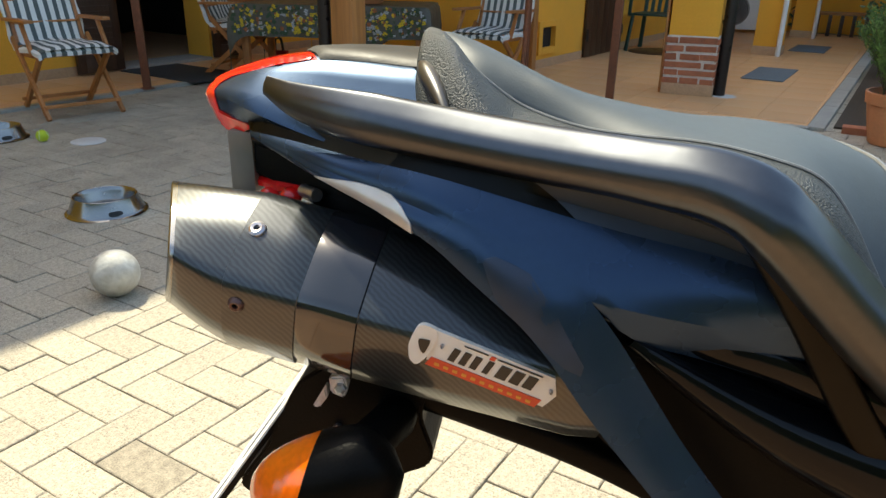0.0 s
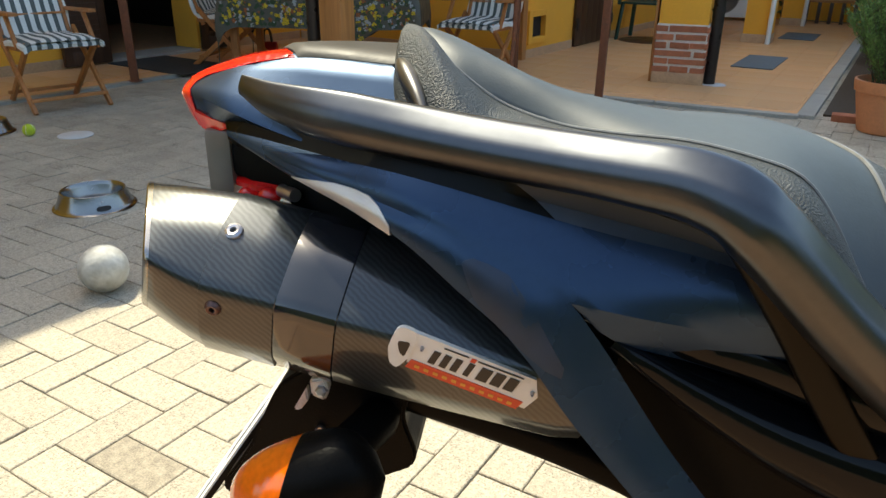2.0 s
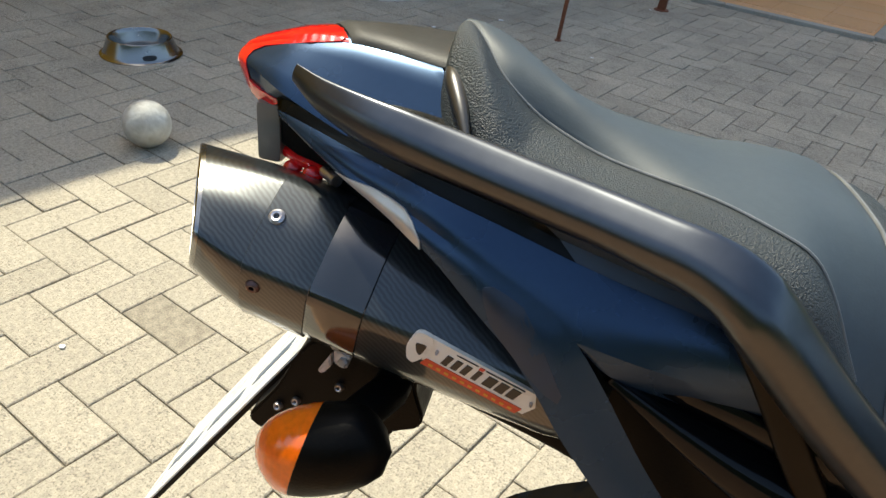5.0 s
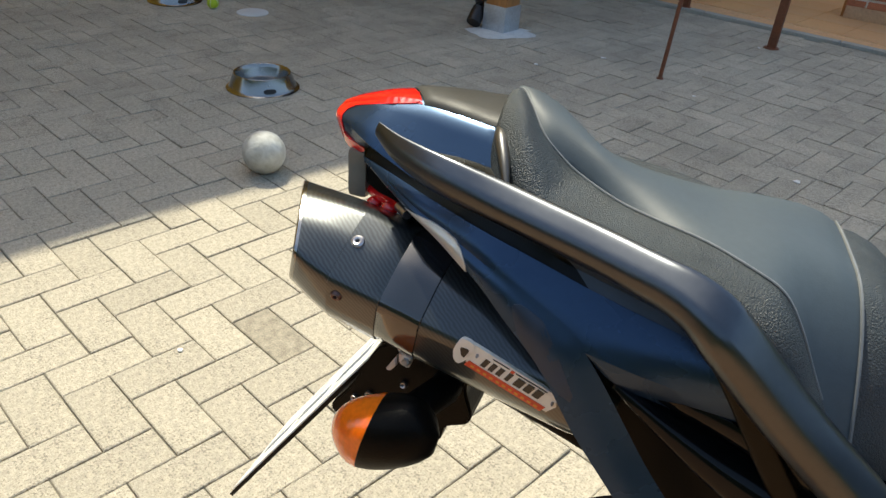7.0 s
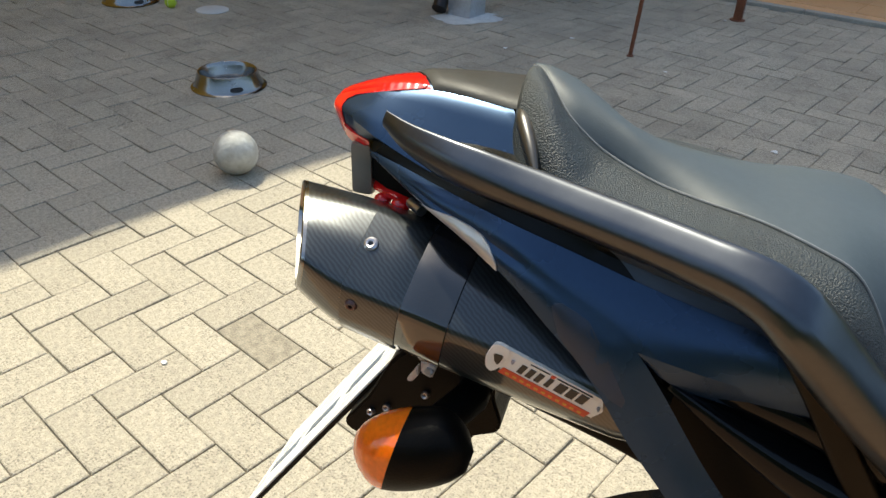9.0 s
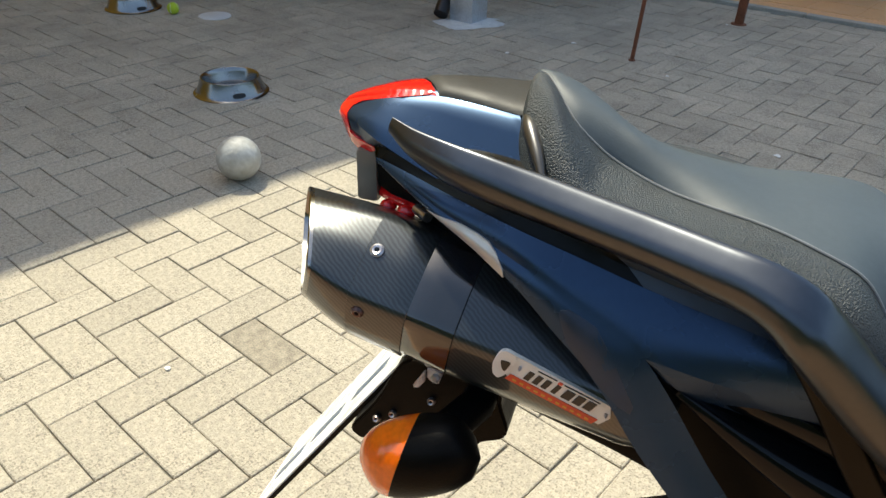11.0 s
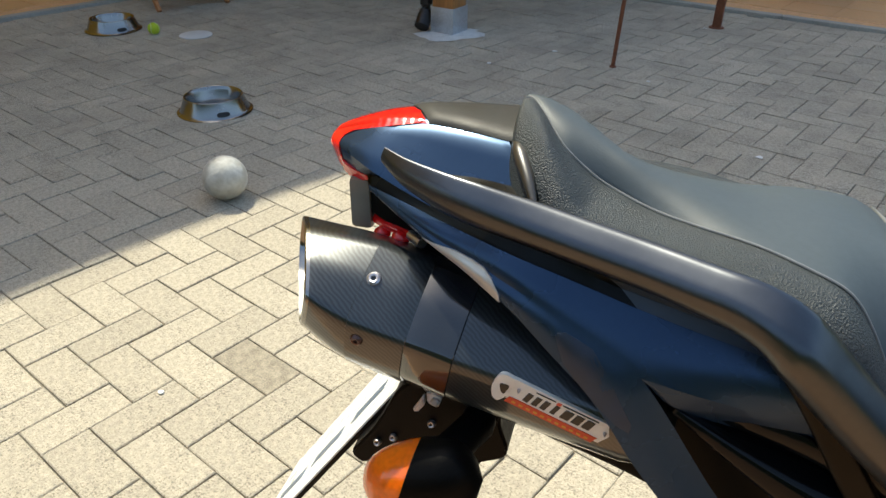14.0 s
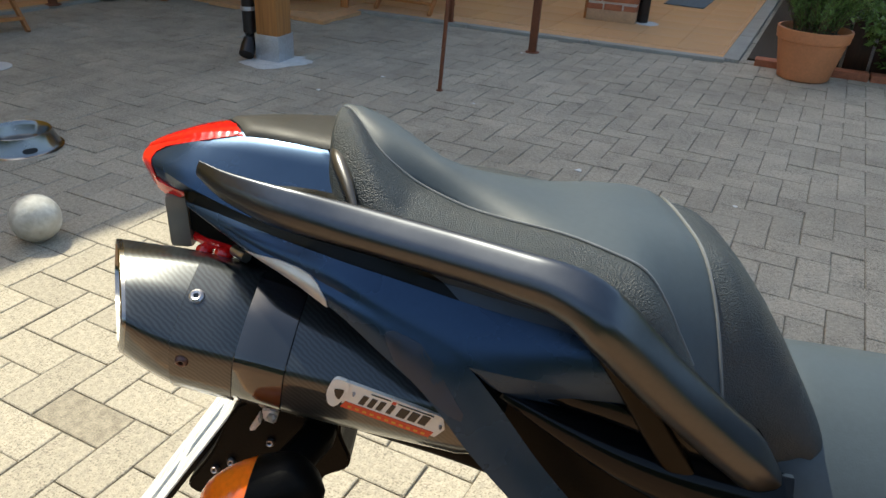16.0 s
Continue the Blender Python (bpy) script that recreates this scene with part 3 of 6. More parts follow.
# dark gap and bright edge between cowl and seat
bm = bmesh.new()
loft(bm, sweep([(0.013, -0.03, 0.998), (0.0145, 0.000, 0.998), (0.0165, 0.030, 0.990), (0.0285, 0.056, 0.970), (0.0375, 0.074, 0.958)], lambda f: rounded([(0.006, 0.000), (-0.006, 0.000), (-0.006, -0.02), (0.006, -0.02)], 0.2, 2), 4))
bpart("gap_seal", bm, GLOSSBLACK, tail)
bm = bmesh.new()
tube(bm, spline([(0.0170, 0.030, 1.0060), (0.0235, 0.046, 1.0020), (0.0325, 0.066, 0.9945), (0.0395, 0.081, 0.9850)], 4), [0.002, 0.003, 0.0042, 0.005, 0.0054, 0.0054, 0.005, 0.0045, 0.004, 0.0035, 0.003, 0.0025, 0.002], 12)
bpart("seat_edge", bm, mat("brown_black_moulding", (0.035, 0.030, 0.024), 0.32, spec=0.8, var=0.1, scale=40), tail, "glossy moulded edge behind the seat")

# seat
SEAT = [  # s, crest height, seam l, seam height, side foot l, side foot height
    (0.0125, 1.007, -0.022, 1.006, 0.048, 0.975),
    (0.0148, 1.0155, -0.024, 1.0145, 0.055, 0.970),
    (0.021, 1.0175, -0.021, 1.0162, 0.066, 0.966),
    (0.0305, 1.0172, -0.003, 1.0130, 0.075, 0.964),
    (0.046, 1.0130, 0.019, 1.001, 0.085, 0.963),
    (0.064, 1.0065, 0.0265, 0.989, 0.093, 0.962),
    (0.082, 0.9995, 0.033, 0.981, 0.100, 0.962),
    (0.109, 0.9905, 0.047, 0.976, 0.110, 0.961),
    (0.135, 0.9855, 0.061, 0.976, 0.120, 0.958),
    (0.169, 0.9805, 0.080, 0.978, 0.131, 0.951),
    (0.195, 0.9795, 0.095, 0.975, 0.137, 0.935),
    (0.211, 0.9785, 0.103, 0.969, 0.139, 0.918),
    (0.222, 0.977, 0.110, 0.953, 0.139, 0.905),
    (0.233, 0.975, 0.116, 0.928, 0.139, 0.895),
    (0.245, 0.972, 0.121, 0.901, 0.140, 0.885),
    (0.256, 0.967, 0.123, 0.881, 0.140, 0.875),
]


def seat_mid(s):
    return float(np.interp(s, (0.012, 0.03, 0.06, 0.09, 0.30), (-0.032, -0.022, -0.002, 0.0164, 0.050)))


def seat_top(s, c, ls, zs, n=12):
    """Points over the top, from the far seam to the near one; the front edge slants forward on the near side."""
    mid = seat_mid(s)
    h = ls - mid
    out = []
    for k in range(-n, n + 1):
        x = k / n
        fwd = max(0.0, (s - 0.16) / 0.096) ** 2 * 0.020 * (0.5 + 0.5 * x) ** 3
        fall = (c - zs) * x ** 2.5 if x > 0 else (0.011 if s < 0.06 else 0.010) * abs(x) ** 2
        hump = max(0.0, min(1.0, (0.07 - s) / 0.035))
        out.append(Vector((s + fwd + 0.07 * hump * (mid + h * x), mid + h * x, c - fall)))
    return out


rows = spline(SEAT, 4)
bm = bmesh.new()
tops = [seat_top(*r[:4]) for r in rows]
loft(bm, [t + [Vector((t[-1].x, t[-1].y * 0.9, t[-1].z - 0.03)), Vector((t[0].x, t[0].y, t[0].z - 0.03))] for t in tops])
seat = bpart("passenger_seat", bm, SEATTOP, label="grey-black vinyl passenger seat")
for far in (False, True):
    bm = bmesh.new()
    side = []
    for (s, c, ls, zs, lf, zf), t in zip(rows, tops):
        mid = seat_mid(s)
        sx = t[-1].x
        hump = max(0.0, min(1.0, (0.07 - s) / 0.035))
        ring = []
        for k in range(9):
            f = k / 8
            l = ls + (lf - ls) * f + 0.010 * math.sin(f * math.pi)
            if far:
                ring.append((t[0].x, t[0].y + (2 * mid - lf - t[0].y) * f, t[0].z - 0.002 + (min(zf, t[0].z - 0.01) - t[0].z) * f ** 1.2))
            else:
                ring.append((s + (sx - t[-1].x) + 0.07 * hump * l if hump else sx, l, zs + (zf - zs) * f ** (1.25 + 1.1 * hump) + (0.004 + 0.007 * hump) * math.sin(f * math.pi) ** 0.8))
        l = lf - 0.03
        ring += [(sx, 2 * mid - l if far else l, zf), (sx, mid, zs - 0.02)]
        side.append(ring)
    loft(bm, side)
    bpart("seat_side", bm, SEATSIDE, seat, "grained vinyl side of the seat")
PIPING = mat("grey_vinyl_piping", (0.16, 0.165, 0.165), 0.5, var=0.15, scale=60)
bm = bmesh.new()
tube(bm, [t[-1] + Vector((0, 0.0004, 0.0006)) for t in tops[:-6]], 0.0009, 6)
bpart("seam", bm, PIPING, seat)
# front edge of the passenger seat, with pale piping, and the grained face below it
edge = tops[-1]
bm = bmesh.new()
tube(bm, [p + Vector((0.0008, 0, 0.0004)) for p in edge], 0.0012, 6)
bpart("front_piping", bm, PIPING, seat, "pale piping along the front edge")
bm = bmesh.new()
face = []
for f in np.linspace(0, 1, 9):
    ring = []
    for k, p in enumerate(edge):
        x = k / (len(edge) - 1) * 2 - 1
        fs = p.x + 0.115 * f + 0.055 * f ** 3 - 0.030 * f * (0.5 + 0.5 * x)
        fz = p.z - 0.003 - (p.z - 0.770) * (f ** 2.3)
        fl = p.y - 0.035 * f * max(0.0, x) ** 3
        ring.append(Vector((fs, fl, fz)))
    face.append(ring + [Vector((ring[-1].x, ring[-1].y - 0.01, 0.80)), Vector((ring[0].x, ring[0].y + 0.01, 0.80))])
loft(bm, face)
bpart("front_face", bm, SEATSIDE, seat, "grained vinyl front face of the seat")

# side panel: a blade below the rail that forks at a notch into an upper arm and a lower limb
PT = [(-0.084, 0.043, 0.9645), (-0.050, 0.061, 0.964), (-0.007, 0.083, 0.962), (0.033, 0.103, 0.961), (0.068, 0.110, 0.955), (0.103, 0.116, 0.948), (0.137, 0.121, 0.942), (0.171, 0.126, 0.937), (0.193, 0.130, 0.932)]
FORK = np.array((0.116, 0.1390, 0.9155))
LOW = [(-0.082, 0.045, 0.9615), (-0.036, 0.075, 0.949), (-0.006, 0.092, 0.942), (0.033, 0.1160, 0.932), (0.062, 0.1295, 0.914), (0.085, 0.1385, 0.899)]
UPPER_TOP, UPPER_LOW = [(0.103, 0.116, 0.948), (0.137, 0.121, 0.942), (0.171, 0.126, 0.937), (0.196, 0.130, 0.931)], [tuple(FORK), (0.145, 0.140, 0.9110), (0.180, 0.138, 0.9055), (0.212, 0.134, 0.899)]
UPPER_LIP = [tuple(FORK), (0.1365, 0.1365, 0.8965), (0.170, 0.1310, 0.8860), (0.205, 0.1270, 0.8750), (0.236, 0.1240, 0.8640)]     # lower edge of the arm's turned-under face
LIMB_LOW = [(0.085, 0.1385, 0.899), (0.101, 0.1450, 0.8830), (0.120, 0.1505, 0.8590), (0.152, 0.1540, 0.8215), (0.190, 0.1550, 0.7750)]
LIMB_TOP = [tuple(FORK), (0.1275, 0.1400, 0.901), (0.1385, 0.1395, 0.885), (0.154, 0.1385, 0.861), (0.172, 0.1380, 0.835), (0.215, 0.1370, 0.780)]


def arc(p, q, bulge, n):
    """Points from p to q that swell to the bike's right."""
    return [p + (q - p) * k / n + np.array((0, bulge * math.sin(math.pi * k / n), 0)) for k in range(n + 1)]


def resample(curve, n):
    pts = np.array(spline(curve, 8))
    d = np.concatenate([[0], np.cumsum(np.linalg.norm(np.diff(pts, axis=0), axis=1))])
    t = np.linspace(0, d[-1], n)
    return [np.array([np.interp(v, d, pts[:, k]) for k in range(3)]) for v in t]


t = bmesh.new()


def skin_rows(grid):
    vs = [[t.verts.new(tuple(p)) for p in row] for row in grid]
    for r, q in zip(vs, vs[1:]):
        for k in range(len(r) - 1):
            t.faces.new((r[k], r[k + 1], q[k + 1], q[k]))


N = 22
tops_, lows_ = resample(PT[:6], N), resample(LOW, N)
end_mid = (tops_[-1] + lows_[-1]) / 2
grid = []
for i, (p, q) in enumerate(zip(tops_, lows_)):
    f = i / (N - 1)
    m = (p + q) / 2 + (FORK - end_mid) * f ** 1.7 + np.array((0, 0.006 * min(1, 3 * f) * (1 - f), 0))
    g = 0.0022 * min(1, 3 * f)
    grid.append(arc(p, m, g, 6)[:-1] + arc(m, q, g, 6))
skin_rows(grid)
skin_rows([arc(p, q, 0.0022 + 0.003 * i / 13, 6) for i, (p, q) in enumerate(zip(resample(UPPER_TOP, 14), resample(UPPER_LOW, 14)))])
skin_rows([arc(p, q, 0.0004, 3) for p, q in zip(resample(UPPER_LOW, 14), resample(UPPER_LIP, 14))])
skin_rows([arc(p, q, 0.0022 + 0.002 * i / 15, 6) for i, (p, q) in enumerate(zip(resample(LIMB_TOP, 16), resample(LIMB_LOW, 16)))])
bmesh.ops.remove_doubles(t, verts=t.verts, dist=0.0003)
bmesh.ops.recalc_face_normals(t, faces=t.faces)
if sum(f.normal.y * f.calc_area() for f in t.faces) < 0:
    bmesh.ops.reverse_faces(t, faces=t.faces)
bmesh.ops.solidify(t, geom=t.faces[:], thickness=0.005)
bm = bmesh.new()
join(bm, t)
panel = bpart("side_panel", bm, PAINT, label="dark blue satin side panel forked round a notch")
panel.data.set_sharp_from_angle(angle=radians(22))


def laid(name, rows, material, parent, label, proud=0.0006):
    """A thin sheet between two edges, given as pairs of (s, z), laid onto the panel's skin."""
    bpy.context.view_layer.update()
    inv = BIKE.inverted()
    to = panel.matrix_world.inverted()
    skin = []
    for a, b in rows:
        row = []
        for k in range(7):
            q = (a[0] + (b[0] - a[0]) * k / 6, a[1] + (b[1] - a[1]) * k / 6)
            hit, loc, nor, idx = panel.ray_cast(to @ (BIKE @ Vector((q[0], 0.3, q[1]))), to.to_3x3() @ (BIKE.to_3x3() @ Vector((0, -1, 0))))
            l = (inv @ (panel.matrix_world @ loc)).y if hit else (row[-1][1] - proud if row else 0.10)
            row.append((q[0], l + proud, q[1]))
        skin.append(row)
    bm = bmesh.new()
    loft(bm, [r + [(p[0], p[1] - 0.0012, p[2]) for p in r[::-1]] for r in skin])
    return bpart(name, bm, material, parent, label)


# frame of black plastic between rail, panel and seat
inner = []
for p, q in zip(spline(PT, 3), spline([(-0.09, 0.03, 0.972), (-0.05, 0.05, 0.978), (-0.007, 0.070, 0.980), (0.033, 0.088, 0.977), (0.068, 0.099, 0.970), (0.103, 0.110, 0.968), (0.137, 0.122, 0.966), (0.171, 0.133, 0.960), (0.20, 0.138, 0.946)], 3)):
    inner.append([(p[0], p[1] - 0.002, p[2] - 0.006), (p[0], p[1] - 0.009, p[2] + 0.003), tuple(q), (q[0], q[1] - 0.03, q[2] + 0.004), (p[0], p[1] - 0.04, p[2] - 0.03)])
bm = bmesh.new()
loft(bm, inner[:20])
fairing = bpart("inner_fairing", bm, mat("olive_black_plastic", (0.0045, 0.0043, 0.003), 0.34, spec=0.16, var=0.15, scale=30), label="olive-black plastic inner fairing")
bm = bmesh.new()
lathe(bm, [(0.0, -0.003), (0.0055, -0.003), (0.0062, 0.0), (0.0078, 0.0006), (0.0086, -0.001), (0.0086, -0.006)], sides=24, m=Matrix.Translation((0.0269, 0.0850, 0.9668)) @ Matrix.Rotation(radians(-90), 4, 'X'))
bpart("bolt_recess", bm, TRIMBLACK, fairing)
bm = bmesh.new()
loft(bm, [[Vector(v) + Vector(((0.958 - v[2]) * 1.3 * max(0.0, 1 - k / 8), 0.0025, 0)) for v in r] for k, r in enumerate(inner[14:])])
bpart("fairing_insert", bm, mat("slate_blue_plastic", (0.046, 0.058, 0.075), 0.34, var=0.1, scale=20), fairing, "slate blue insert below the rail")
# under-seat body that carries everything
bm = bmesh.new()
body = []
for s, w, zt, zb in ((-0.088, 0.028, 0.962, 0.935), (-0.05, 0.045, 0.965, 0.925), (0.02, 0.075, 0.965, 0.885), (0.10, 0.095, 0.955, 0.84), (0.20, 0.118, 0.925, 0.76), (0.30, 0.125, 0.84, 0.70), (0.42, 0.09, 0.78, 0.62), (0.60, 0.10, 0.76, 0.5)):
    body.append([(s, x * w, z) for x, z in ((-1, zb), (-1, zt - 0.01), (-0.8, zt), (0.8, zt), (1, zt - 0.012), (1, zb), (0.6, zb - 0.01), (-0.6, zb - 0.01))])
loft(bm, body)
bpart("tail_frame", bm, TRIMBLACK)
# gloss blades in the notch of the panel
bm = bmesh.new()
loft(bm, sweep([(0.137, 0.1345, 0.8945), (0.175, 0.139, 0.872), (0.215, 0.142, 0.850), (0.26, 0.145, 0.832), (0.32, 0.148, 0.815)], lambda f: rounded([(0.002, 0.003 + 0.012 * f), (-0.02, 0.004 + 0.03 * f), (-0.02, -0.012 - 0.02 * f), (0.003, -0.002 - 0.014 * f)], 0.25, 2), 4))
bpart("lower_blade", bm, GLOSSBLACK, panel, "gloss black plastic blade")
bm = bmesh.new()
loft(bm, sweep([(0.118, 0.131, 0.910), (0.165, 0.132, 0.897), (0.21, 0.134, 0.888), (0.27, 0.136, 0.868), (0.31, 0.130, 0.855)], lambda f: rounded([(0.002, 0.003 + 0.002 * f), (-0.03, 0.004 + 0.002 * f), (-0.03, -0.016), (0.001, -0.006 - 0.012 * f)], 0.25, 2), 4))
bpart("upper_blade", bm, GLOSSBLACK, panel, "gloss black plastic blade")

# rider's seat ahead, with dark sides
RS = ((0.318, 0.095, 0.845), (0.336, 0.112, 0.858), (0.37, 0.124, 0.860), (0.43, 0.134, 0.852), (0.50, 0.138, 0.844), (0.60, 0.135, 0.840), (0.70, 0.12, 0.842))
CROWN = [(0, 0), (0.2, 0.003), (0.4, 0.013), (0.6, 0.033), (0.75, 0.058), (0.85, 0.085), (0.9, 0.110)]
bm = bmesh.new()
loft(bm, [[(s0, 0.028 - x * w, zt - z) for x, z in CROWN[:0:-1]] + [(s0, 0.028 + x * w, zt - z) for x, z in CROWN] + [(s0, 0.028 + 0.7 * w, zt - 0.12), (s0, 0.028 - 0.7 * w, zt - 0.12)] for s0, w, zt in RS])
rider = bpart("rider_seat", bm, SEATTOP, label="grey-black vinyl rider's seat")
for k in (-1, 1):
    bm = bmesh.new()
    loft(bm, [[(s0, 0.028 + k * x * w, zt - z) for x, z in ((0.88, 0.109), (0.95, 0.119), (1.02, 0.14), (1.08, 0.17), (1.1, 0.24), (0.8, 0.22))] for s0, w, zt in RS])
    bpart("seat_skirt", bm, TRIMBLACK, rider, "black plastic side of the rider's seat")
    bm = bmesh.new()
    tube(bm, [(s0, 0.028 + k * 0.908 * w, zt - 0.1095) for s0, w, zt in RS], 0.0011, 6)
    bpart("seam", bm, PIPING, rider)

# silencer: hexagonal rounded section, slanted outlet
def muf_ring(s, grow=1.0, e=0.0):
    """A section square to the silencer's axis: e goes from 0 on the body to 1 at the slanted, narrowed outlet."""
    zc, lc = 0.9045 - 0.19 * (s + 0.09), 0.0795 + 0.045 * (s + 0.09)
    k = (1 - 0.45 * max(0, s - 0.02)) * grow
    pts = rounded([(-0.044, 0.0215 - 0.0085 * e), (-0.009, 0.0352 - 0.0120 * e), (0.0185, 0.0225 - 0.0060 * e), (0.0430, 0.0020 - 0.001 * e), (0.0355, -0.0315 + 0.005 * e), (0.0245, -0.0465 + 0.008 * e), (-0.025, -0.0465 + 0.018 * e), (-0.044, -0.0150)], 0.24, 5)
    return [(s + (0.19 * b + 0.50 * e * (a + 0.044)) * grow, lc + a * k, zc + b * k) for a, b in pts]


def carbon_uv(ob):
    """Lay the weave along the silencer."""
    inv = BIKE.inverted()
    layer = ob.data.uv_layers.new(name="UVMap")
    for lp in ob.data.loops:
        p = inv @ ob.data.vertices[lp.vertex_index].co
        layer.data[lp.index].uv = (p.x, p.z * 1.1 - p.y * 0.6)


bm = bmesh.new()
loft(bm, [muf_ring(-0.1425 + 0.0705 * f, 0.985 if f == 0 else 1.0, (1 - f) ** 1.15) for f in (0, 0.04, 0.2, 0.4, 0.6, 0.8, 1.0)], caps=False)
silencer = bpart("silencer", bm, CARBON, label="carbon fibre silencer with slanted outlet")
carbon_uv(silencer)
bm = bmesh.new()
loft(bm, [muf_ring(-0.0725, 0.992), muf_ring(-0.0720, 1.012), muf_ring(-0.05, 1.012), muf_ring(-0.0320, 1.012), muf_ring(-0.0312, 0.992)], caps=False)
carbon_uv(bpart("cap_sleeve", bm, CARBON, silencer))
bm = bmesh.new()
loft(bm, [muf_ring(-0.0325, 0.985), muf_ring(-0.0315, 1.002), muf_ring(-0.0150, 1.004), muf_ring(0.0005, 1.016), muf_ring(0.0015, 0.985)], caps=False)
bpart("band", bm, mat("glossy_black_lacquer", (0.012, 0.013, 0.015), 0.12, var=0.2, scale=30, rvar=0.03, coat=1.0), silencer, "glossy black band")
bm = bmesh.new()
loft(bm, [muf_ring(s, 0.995) for s in (0.0005, 0.03, 0.06, 0.09, 0.12)] + [muf_ring(0.135, 0.94), muf_ring(0.142, 0.7)])
carbon_uv(bpart("sleeve", bm, CARBON, silencer))
# polished outlet rim and dark bore
bm = bmesh.new()
loft(bm, [muf_ring(-0.1405, 1.004, 0.97), muf_ring(-0.1440, 0.995, 1.0), muf_ring(-0.1440, 0.95, 1.0), muf_ring(-0.136, 0.93, 1.0)], caps=False)
bpart("outlet_rim", bm, STEEL, silencer, "polished outlet rim")
bm = bmesh.new()
loft(bm, [muf_ring(-0.137, 0.94, 1.0), muf_ring(-0.120, 0.7, 0.8), muf_ring(-0.06, 0.6, 0.1)])
bpart("outlet_bore", bm, TRIMBLACK, silencer)


def screw(s, l, z, out, parent, r=0.0052, material=STEELDULL):
    """A button-head screw with a socket, facing along out."""
    m = Matrix.Translation((s, l, z)) @ Vector(out).to_track_quat('Z', 'Y').to_matrix().to_4x4()
    bm = bmesh.new()
    lathe(bm, [(r * 0.36, -0.001), (r * 0.36, 0.0022), (r * 0.62, 0.0026), (r * 0.92, 0.0015), (r, 0.0), (r, -0.004)], sides=20, m=m)
    sc = bpart("screw", bm, material, parent)
    bm = bmesh.new()
    lathe(bm, [(0, 0.0003), (r * 0.36, 0.0003), (r * 0.36, -0.002)], sides=6, m=m)
    bpart("socket", bm, TRIMBLACK, sc)


screw(-0.0608, 0.0968, 0.9230, (0, 0.56, 0.83), silencer)
screw(-0.0655, 0.1215, 0.8900, (0, 1, -0.2), silencer, 0.0046, mat("dark_anodised_screw", (0.12, 0.07, 0.06), 0.4, metal=0.7))

# maker's plate, with the marks as plain bars
def on_plate(x, y, h=0.0):
    """A place on the plate: x along it, y down it."""
    o, e = Vector((0.0325, 0.1262, 0.8900)), Vector((0.1105, 0.1292, 0.8675))
    ax = (e - o).normalized()
    dn = (Vector((0.0355, 0.1235, 0.8620)) - o).normalized()
    dn = (dn - ax * dn.dot(ax)).normalized()
    return o + ax * x + dn * y + Vector((0, 1, 0)) * (0.0016 + h)


def plate_piece(name, outline, material, parent, h0, h1, label=""):
    bm = bmesh.new()
    loft(bm, [[on_plate(x, y, h0) for x, y in outline], [on_plate(x, y, h1) for x, y in outline]])
    return bpart(name, bm, material, parent, label, False)


PLATEWHITE = mat("white_enamel", (0.72, 0.70, 0.64), 0.35, var=0.08, scale=60)
ENAMELRED = mat("red_enamel", (0.62, 0.06, 0.02), 0.4, var=0.12, scale=60)
INKBLACK = mat("black_ink", (0.012, 0.012, 0.012), 0.4, var=0.1)
GOLD = mat("gold_ink", (0.65, 0.28, 0.04), 0.5, var=0.1)
plate = plate_piece("badge", [(0.010, -0.001), (0.074, 0.002), (0.078, 0.012), (0.074, 0.0215), (0.010, 0.0185)], PLATEWHITE, silencer, -0.003, 0.0, "white enamel badge with dark bars and a red strip")
plate_piece("red_strip", [(0.012, 0.0155), (0.072, 0.0175), (0.070, 0.0232), (0.010, 0.0212)], ENAMELRED, plate, 0.0, 0.0006)
for x0, wide in ((0.0200, 0.0036), (0.0258, 0.0036), (0.0316, 0.0036), (0.0385, 0.0030), (0.0452, 0.0058), (0.0528, 0.0052), (0.0598, 0.0052)):
    plate_piece("bar", [(x0, 0.0138), (x0 + 0.0018, 0.0054), (x0 + 0.0018 + wide, 0.0056), (x0 + wide, 0.0140)], INKBLACK, plate, 0.0, 0.0006)
plate_piece("dot", [(0.0400, 0.0046), (0.0406, 0.0022), (0.0432, 0.0022), (0.0426, 0.0046)], ENAMELRED, plate, 0.0, 0.0006)
plate_piece("bar", [(0.026, 0.0018), (0.039, 0.0020), (0.039, 0.0027), (0.026, 0.0024)], INKBLACK, plate, 0.0, 0.0006)
plate_piece("bar", [(0.044, 0.0026), (0.068, 0.0032), (0.068, 0.0039), (0.044, 0.0033)], INKBLACK, plate, 0.0, 0.0006)
for k in range(11):
    x0 = 0.0145 + 0.005 * k
    plate_piece("gold_dash", [(x0, 0.0178 + 0.0002 * k), (x0 + 0.0026, 0.0179 + 0.0002 * k), (x0 + 0.0026, 0.0197 + 0.0002 * k), (x0, 0.0196 + 0.0002 * k)], GOLD, plate, 0.0004, 0.0009)
crest = plate_piece("crest", rounded([(0.0005, 0.000), (0.0035, -0.0025), (0.0105, -0.002), (0.0120, 0.004), (0.0100, 0.016), (0.0060, 0.0235), (0.0015, 0.0215), (-0.0015, 0.012)], 0.3, 2), PLATEWHITE, plate, -0.002, 0.0012, "pale embossed crest")
plate_piece("crest_mark", rounded([(0.0025, 0.0065), (0.0095, 0.0050), (0.0080, 0.0150), (0.0050, 0.0130)], 0.25, 2), INKBLACK, crest, 0.0011, 0.0016)
